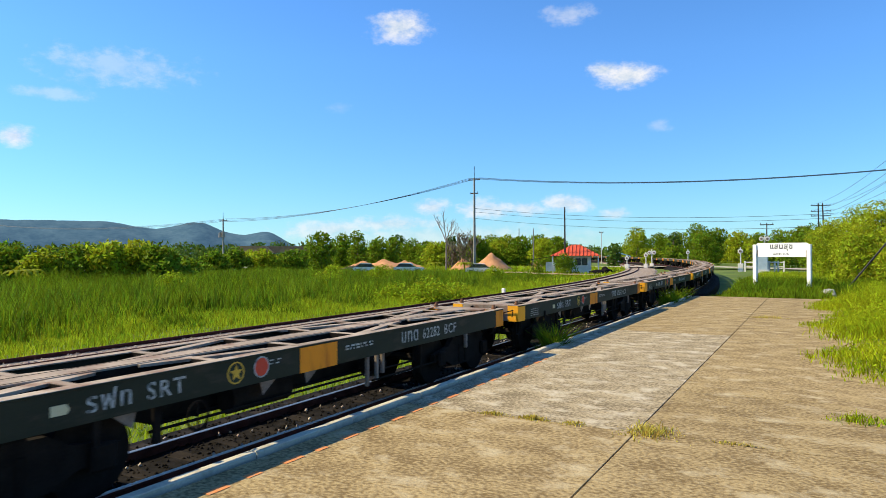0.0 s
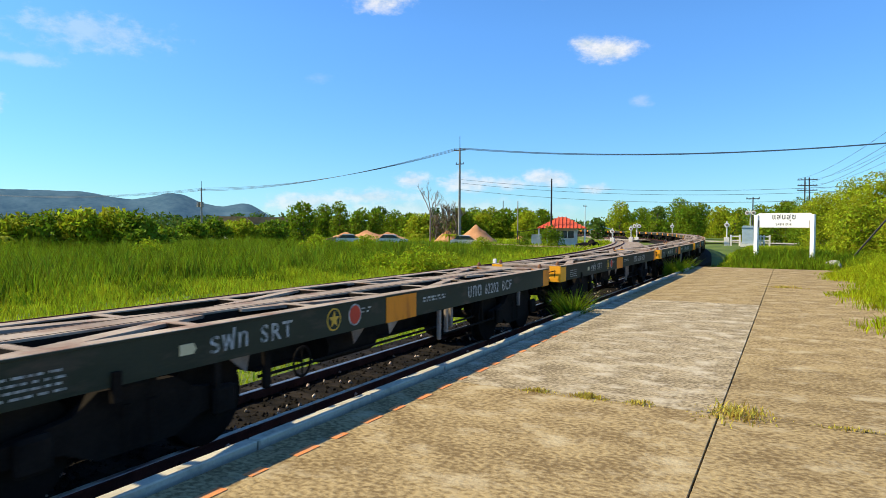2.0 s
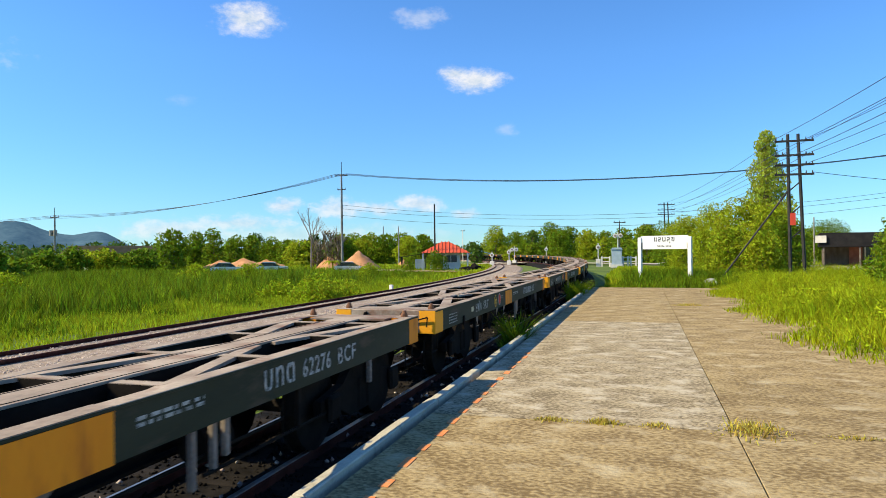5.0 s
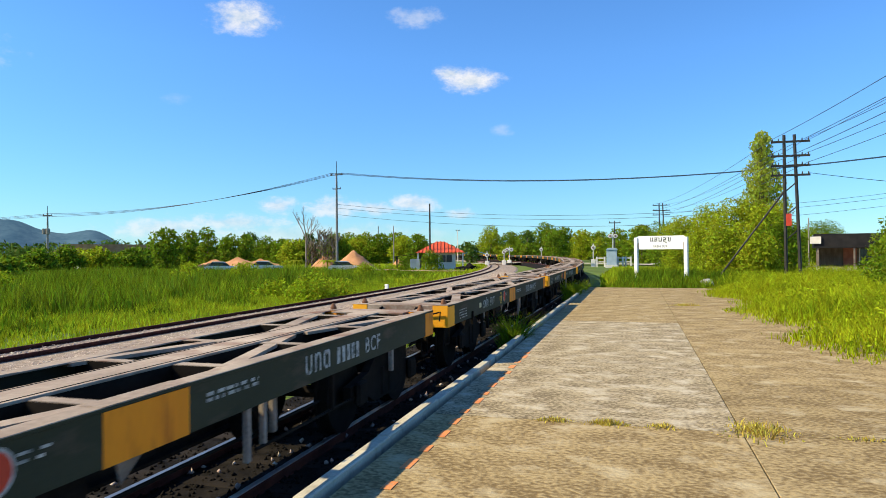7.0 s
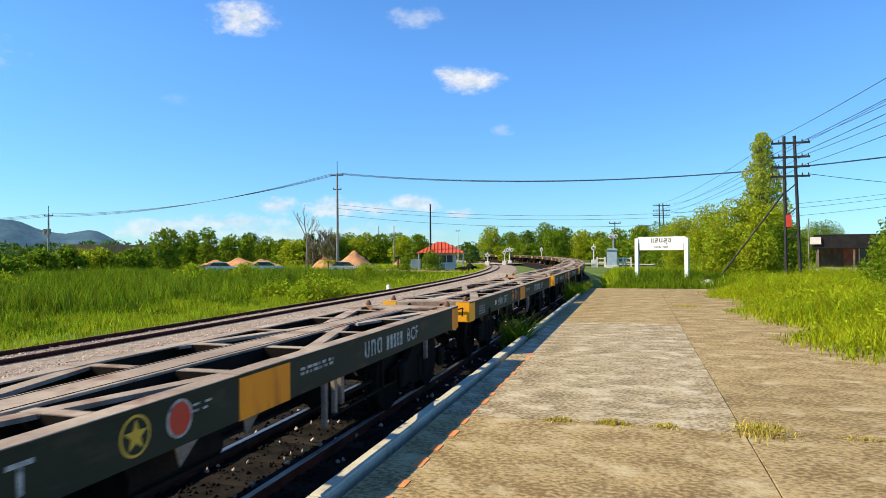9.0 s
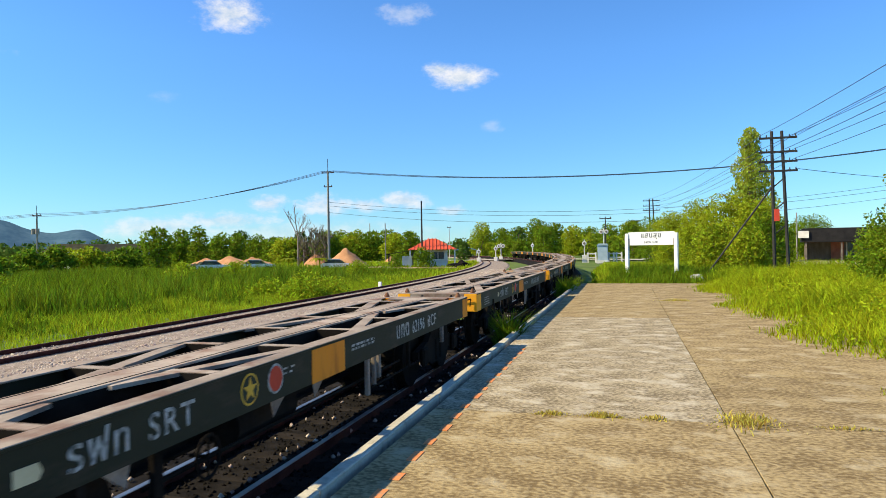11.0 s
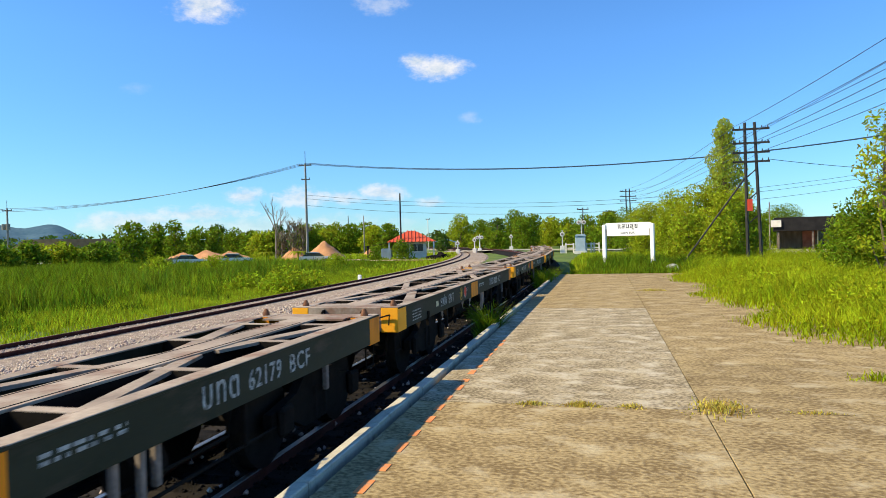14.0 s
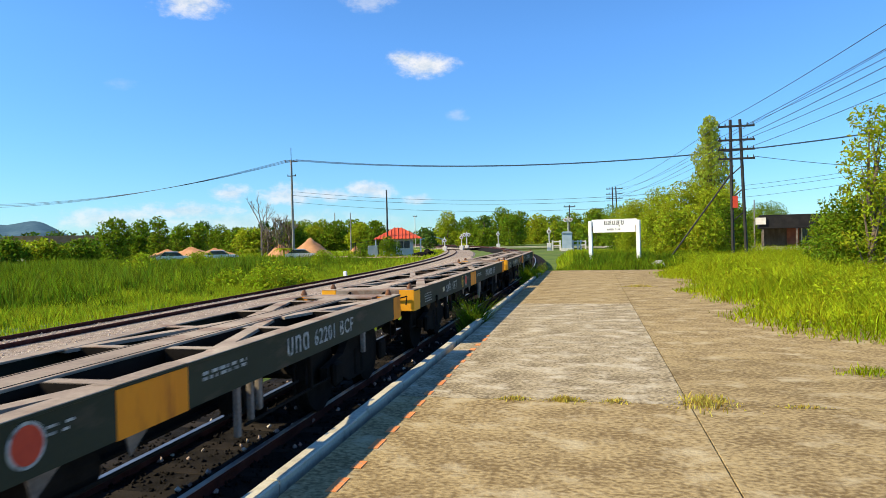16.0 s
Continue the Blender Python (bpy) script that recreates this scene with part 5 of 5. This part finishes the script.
def heap(az, d, w, h, label, seed):
    x, y = at_bearing(az, d)
    rng = random.Random(seed)
    n, m = 28, 10
    verts, faces = [(0, 0, h)], []
    for j in range(1, m + 1):
        for i in range(n):
            a, r = 2 * math.pi * i / n, j / m
            q = r * (1 + 0.18 * noise.noise(Vector((math.cos(a) * 2, math.sin(a) * 2, seed))))
            z = h * (1 - r) ** 1.05 + 0.22 * noise.noise(Vector((math.cos(a) * r * 6, math.sin(a) * r * 6, seed + 5))) * (1 - r * 0.5)
            verts.append((math.cos(a) * q * w / 2, math.sin(a) * q * w / 2.4, max(-0.2, z) if j < m else -0.2))
    for i in range(n):
        faces.append((0, 1 + i, 1 + (i + 1) % n))
        for j in range(m - 1):
            a, b = 1 + j * n + i, 1 + j * n + (i + 1) % n
            faces.append((a, a + n, b + n, b))
    ob = tagged(raw("soil_mound", verts, faces, MOUND, smooth=True), label, "soil heap", "soil heaps")
    ob.matrix_basis = pose(x, y, -0.8)


heap(-23.8, 97, 7.0, 2.7, "steep heap of orange-red soil at the building site", 1)
heap(-26.3, 99, 4.6, 2.0, "low heap of orange soil at the building site", 2)
heap(-33.2, 104, 9.5, 1.75, "long low heap of orange soil", 3)
heap(-31.4, 106, 8.5, 1.5, "long low heap of orange soil", 4)
heap(-35.0, 106, 8.5, 1.45, "long low heap of orange soil", 5)
heap(-20.0, 108, 3.0, 1.2, "small heap of orange soil by the shed", 6)


def car(az, d, turn, label):
    x, y = at_bearing(az, d)
    c = thing("parked_car", label, "car", "parked cars", at=pose(x, y, -1.05, 0, 0, turn))
    bm = bmesh.new()
    prism(bm, [(-2.15, 0.35), (2.15, 0.35), (2.2, 0.62), (2.05, 0.82), (1.1, 0.92), (-1.9, 0.95), (-2.15, 0.8)], -0.84, 0.84)
    part("body", bm, CAR_WHITE, c)
    bm = bmesh.new()
    prism(bm, [(-1.75, 0.93), (1.05, 0.91), (0.35, 1.40), (-1.2, 1.43)], -0.72, 0.72)
    part("cabin_glass", bm, DARK_GLASS, c)
    bm = bmesh.new()
    prism(bm, [(-1.25, 1.42), (0.40, 1.39), (0.25, 1.47), (-1.1, 1.50)], -0.74, 0.74)
    part("roof", bm, CAR_WHITE, c)
    for wx in (-1.35, 1.35):
        for wy in (-0.84, 0.84):
            bm = bmesh.new()
            tube(bm, (wx, wy - 0.1, 0.32), (wx, wy + 0.1, 0.32), 0.32, sides=16)
            part("wheel", bm, TYRE, c)
    return c


car(-24.5, 88, 20, "white parked car by the soil heap")
car(-34.5, 94, 30, "white parked car behind the reeds")
car(-31.0, 94, 24, "white parked car behind the reeds")


def crossing_signal(az, d, base, label, discs=2, top=3.4):
    x, y = at_bearing(az, d)
    s = thing("crossing_signal", label, "crossing signal", "level crossing signals", at=pose(x, y, base))
    bm = bmesh.new()
    tube(bm, (0, 0, 0), (0, 0, top), 0.07, sides=8)
    part("mast", bm, SIGNAL_WHITE, s)
    bm = bmesh.new()
    box(bm, -0.3, 0.3, -0.25, 0.25, 0, 1.0, bevel=0.03)
    part("base_box", bm, SIGNAL_WHITE, s)
    for k in range(discs):
        bm = bmesh.new()
        tube(bm, (-0.35 + 0.7 * k if discs > 1 else 0, -0.16, top - 0.5), (-0.35 + 0.7 * k if discs > 1 else 0, -0.08, top - 0.5), 0.30, sides=18)
        lamp = part("lamp_board", bm, SIGNAL_WHITE, s)
        bm = bmesh.new()
        tube(bm, (-0.35 + 0.7 * k if discs > 1 else 0, -0.26, top - 0.5), (-0.35 + 0.7 * k if discs > 1 else 0, -0.16, top - 0.5), 0.15, sides=12)
        part("lamp", bm, UNDER_GREY, lamp)
    return s


crossing_signal(-10.5, 108, -0.9, "white level crossing signal with two round lamp boards", 2, 3.2)
crossing_signal(-10.95, 106, -0.9, "white level crossing signal beside the road", 1, 2.8)
crossing_signal(-7.8, 118, -0.9, "white level crossing signal beyond the road", 1, 3.2)
crossing_signal(-12.4, 100, -0.9, "white level crossing signal with a round board", 1, 2.4)
crossing_signal(-3.5, 88, -0.55, "white round crossing signal on a white box", 1, 3.0)
crossing_signal(-1.9, 95, -0.55, "tall crossing signal with lamp boards behind the cabinet", 2, 4.6)


def make_cabinet():
    x, y = at_bearing(-2.0, 90)
    c = thing("equipment_cabinet", "pale blue-grey equipment cabinet at the level crossing", "cabinet", at=pose(x, y, -0.5))
    bm = bmesh.new()
    box(bm, -0.65, 0.65, -0.5, 0.5, 0.2, 2.15, bevel=0.03)
    part("body", bm, METAL_GREY, c)
    bm = bmesh.new()
    prism(bm, [(-0.75, 2.15), (0.75, 2.15), (0.5, 2.4), (-0.5, 2.4)], -0.6, 0.6)
    part("top", bm, METAL_GREY, c)
    bm = bmesh.new()
    box(bm, -0.8, 0.8, -0.65, 0.65, -0.2, 0.2)
    part("plinth", bm, WALL_WHITE, c)
    for k, (az, d) in enumerate(((-2.9, 90), (-1.2, 91), (-0.8, 90))):
        x, y = at_bearing(az, d)
        b = thing("concrete_barrier", "white painted concrete barrier at the level crossing", "barrier", "crossing barriers", at=pose(x, y, -0.5))
        for a in (-0.5, 0.5):
            bm = bmesh.new()
            box(bm, a - 0.1, a + 0.1, -0.1, 0.1, -0.1, 1.25)
            part("post", bm, SIGNAL_WHITE, b)
        for z in (0.5, 1.0):
            bm = bmesh.new()
            box(bm, -0.6, 0.6, -0.05, 0.05, z, z + 0.14)
            part("rail", bm, SIGNAL_WHITE, b)


make_cabinet()


def make_buildings():
    x, y = at_bearing(16.2, 62)
    b = thing("low_building", "low roadside building with a black roof band and brick wall", "building", at=pose(x, y, -0.3, 0, 0, -12))
    # wall colour is dark brown to hold the shade under the deep eaves
    bm = bmesh.new()
    box(bm, -3.4, 3.4, 0, 5, 0, 2.5)
    part("wall", bm, BARK, b, "wall with the eaves' shade put into its dark brown")
    bm = bmesh.new()
    box(bm, -3.7, 3.7, -2.6, 5.2, 1.95, 3.05, bevel=0.03)
    part("roof", bm, ROOF_GREY, b)
    bm = bmesh.new()
    box(bm, -1.6, -0.7, -0.06, 0.02, 0, 2.05)
    part("brick_panel", bm, BRICK_RED, b)
    for x0, x1 in ((-0.5, 0.5), (0.9, 2.3)):
        bm = bmesh.new()
        box(bm, x0, x1, -0.06, 0.02, 0.35, 1.9)
        win = part("window", bm, DARK_GLASS, b)
        bm = bmesh.new()
        box(bm, x0 - 0.06, x0 + 0.03, -0.10, -0.03, 0.3, 1.95)
        box(bm, x1 - 0.03, x1 + 0.06, -0.10, -0.03, 0.3, 1.95)
        part("window_frame", bm, SIGNAL_WHITE, win)
    for px in (-3.4, -1.0, 1.4, 3.4):
        bm = bmesh.new()
        box(bm, px - 0.06, px + 0.06, -2.5, -2.38, 0, 1.97)
        part("post", bm, UNDER_GREY, b)
    bm = bmesh.new()
    box(bm, -3.95, -3.2, -2.75, -2.62, 2.3, 2.85)
    part("sign_box", bm, SIGNAL_WHITE, b)
    x, y = at_bearing(15.5, 56)
    yard = raw("yard", [(x - 7, y - 3, 0.08), (x + 9, y - 3, 0.08), (x + 9, y + 8, 0.2), (x - 7, y + 8, 0.2)], [(0, 1, 2, 3)], GRAVEL_ROAD)
    tagged(yard, "pale gravel yard before the low building", "yard", kind="structure")
    x, y = at_bearing(-13.5, 150)
    b = thing("blue_shed", "long open shed with a pale blue sheet roof", "shed", at=pose(x, y, -1, 0, 0, 12))
    bm = bmesh.new()
    prism(bm, [(-2.6, 1.9), (0, 2.7), (2.6, 1.9), (2.6, 2.0), (0, 2.82), (-2.6, 2.0)], -2.5, 2.5)
    part("roof", bm, ROOF_BLUE, b)
    for a in (-2.4, 0, 2.4):
        bm = bmesh.new()
        box(bm, a - 0.08, a + 0.08, -2.4, -2.2, 0, 2.0)
        part("post", bm, WALL_WHITE, b)
    for k, (az, d, w) in enumerate(((-44.6, 160, 9), (-42.4, 165, 10), (-40.6, 168, 8))):
        x, y = at_bearing(az, d)
        b = thing("far_house", "far house with a brown tiled roof behind the trees", "house", "far houses", at=pose(x, y, -1, 0, 0, 40))
        bm = bmesh.new()
        box(bm, -w / 2, w / 2, -3, 3, 0, 3.2)
        part("wall", bm, WALL_WHITE, b)
        bm = bmesh.new()
        prism(bm, [(-w / 2 - 0.5, 3.0), (w / 2 + 0.5, 3.0), (w / 2 - 1.4, 4.6), (-w / 2 + 1.4, 4.6)], -3.5, 3.5)
        part("roof", bm, MOUND, b)
        for a in (-w / 4, w / 4):
            bm = bmesh.new()
            box(bm, a - 0.5, a + 0.5, -3.04, -2.98, 1.1, 2.3)
            part("window", bm, DARK_GLASS, b)


make_buildings()


def make_road():
    verts, faces = [], []
    for i in range(61):
        x = -110 + 3 * i
        y = 101 - 0.0045 * (x + 20) ** 2
        hump = 0.30 * math.exp(-((x + 14) / 14) ** 2)
        for k in range(5):
            yy = y + (k - 2) * 1.7
            verts.append((x, yy, ground_height(x, yy) + 0.10 + hump))
        if i:
            for k in range(4):
                a = (i - 1) * 5 + k
                faces.append((a, a + 5, a + 6, a + 1))
    tagged(raw("road", verts, faces, GRAVEL_ROAD, smooth=True), "pale gravel road over the level crossing", "road", kind="structure")
    bm = bmesh.new()
    for k, (az, d, w) in enumerate(((-18.0, 78, 2.6), (-16.0, 76, 2.0), (-22.5, 84, 3.5))):
        x, y = at_bearing(az, d)
        made = bmesh.ops.create_circle(bm, cap_ends=True, radius=w, segments=14)["verts"]
        bmesh.ops.transform(bm, matrix=Matrix.Translation((x, y, -0.62)) @ Matrix.Diagonal((1.4, 0.8, 1, 1)), verts=made)
    tagged(part("bare_ground", bm, DIRT), "patches of bare sandy earth by the gatehouse", "ground", kind="structure")


make_road()

x, y = at_bearing(-17.3, 80)
tree("gatehouse_bush", x, y, -1.0, 2.3, 3.2, "round green bush before the gatehouse", LEAF, 61, 420, 0.12, 0.05, 12)
x, y = at_bearing(-19.6, 82)
tree("gatehouse_bush", x, y, -1.0, 1.9, 1.8, "small green bush beside the shed", LEAF, 62, 420, 0.12, 0.05, 10)
# white post beside the second track, loose rock by the sign
post = thing("marker_post", "small white concrete marker post beside the rusty track", "marker post", at=pose(-12.1, 30.4, -0.72))
bm = bmesh.new()
box(bm, -0.10, 0.10, -0.08, 0.08, -0.1, 0.42, bevel=0.02)
part("stone", bm, SIGN_WHITE, post)
bm = bmesh.new()
bmesh.ops.create_icosphere(bm, subdivisions=2, radius=0.34)
for v in bm.verts:
    v.co *= 1 + 0.35 * noise.noise(v.co * 4)
    v.co.z *= 0.7
rock = tagged(part("loose_rock", bm, ROCK), "pale loose rock at the platform end", "rock")
rock.matrix_basis = pose(5.1, 26.0, 0.05)
for az, d, w, h, seed in ((-14.6, 80, 2.2, 0.9, 3), (-13.9, 82, 1.4, 1.2, 4)):
    x, y = at_bearing(az, d)
    bm = bmesh.new()
    bmesh.ops.create_icosphere(bm, subdivisions=2, radius=0.5)
    for v in bm.verts:
        v.co *= 1 + 0.5 * noise.noise(v.co * 3 + Vector((seed, 0, 0)))
        v.co = Vector((v.co.x * w, v.co.y * w * 0.7, v.co.z * h + h * 0.3))
    rb = tagged(part("rubble_mound", bm, BALLAST), "pile of grey rubble beside the track", "rubble")
    rb.matrix_basis = pose(x, y, -0.9)


# ---- loose stone and sleepers of the track beds ----
def make_stones():
    rng = np.random.default_rng(4)
    base = np.array([[1, 0, 0], [-1, 0, 0], [0, 1, 0], [0, -1, 0], [0, 0, 1], [0, 0, -1]], float)
    tri = np.array([[0, 2, 4], [2, 1, 4], [1, 3, 4], [3, 0, 4], [2, 0, 5], [1, 2, 5], [3, 1, 5], [0, 3, 5]])

    def lay(label, n, lo, hi, y0, y1, z, size, mat=STONE, near=False):
        y = y0 + (y1 - y0) * rng.uniform(0, 1, n) ** 1.6
        x = (np.array([on_main(v)[0] for v in y]) if near else track_x(y)) + rng.uniform(lo, hi, n)
        s = rng.uniform(0.6, 1.4, (n, 1, 3)) * size
        v = base[None] * s + rng.normal(0, size * 0.18, (n, 6, 3))
        a = rng.uniform(0, 6.3, n)
        c, d = np.cos(a)[:, None], np.sin(a)[:, None]
        v = np.stack([v[..., 0] * c - v[..., 1] * d, v[..., 0] * d + v[..., 1] * c, v[..., 2]], 2)
        v += np.stack([x, y, np.full(n, z) + rng.uniform(-0.01, 0.02, n)], 1)[:, None]
        tagged(tri_mesh("ballast_stones", v, tri[None] + np.arange(n)[:, None, None] * 6, mat), label, "ballast", kind="stuff")

    lay("pale crushed stones beside the rusty track", 17000, -8.1, -5.6, -2, 60, -0.595, 0.034)
    lay("crushed stones between the rusty rails", 2500, -9.2, -8.3, 0, 40, -0.57, 0.03)
    # sunlight on single stones is painted by adding pale ones
    lay("scattered pale stones standing in for sunlit ones on the platform track's bed", 420, -0.9, 1.05, -8, 22, -0.28, 0.024, STONE, True)
    lay("dark crushed stones between the platform rails, shade in their colour", 16000, -1.0, 1.12, -8, 30, -0.306, 0.021, BALLAST, True)


make_stones()


def make_sleepers():
    bm = bmesh.new()
    box(bm, -0.95, 0.95, -0.11, 0.11, -0.16, 0.0, bevel=0.015)
    me = bpy.data.meshes.new("sleeper")
    bm.to_mesh(me)
    bm.free()
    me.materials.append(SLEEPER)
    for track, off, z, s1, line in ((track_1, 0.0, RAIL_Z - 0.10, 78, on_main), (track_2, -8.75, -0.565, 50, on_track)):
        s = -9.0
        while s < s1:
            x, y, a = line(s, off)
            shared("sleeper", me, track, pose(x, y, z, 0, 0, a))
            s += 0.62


make_sleepers()


# ---- what moves: the train runs towards the camera ----
def travelled(t):
    for (a, d), (b, e) in zip(TRAVEL, TRAVEL[1:]):
        if t <= b:
            return d + (e - d) * (t - a) / (b - a)
    return TRAVEL[-1][1]


def wagon_pose(s):
    ax, ay, _ = on_main(s - 3.74)
    bx, by, _ = on_main(s + 3.74)
    return pose((ax + bx) / 2, (ay + by) / 2, RAIL_Z, 0, 0, math.degrees(math.atan2(-(bx - ax), by - ay)))


def motions():
    for k, w in enumerate(wagons):
        centre = TAIL_CENTRE - k * PITCH * LONG
        walk(w, [(i * 0.5, wagon_pose(centre - travelled(i * 0.5))) for i in range(33)])


motions()
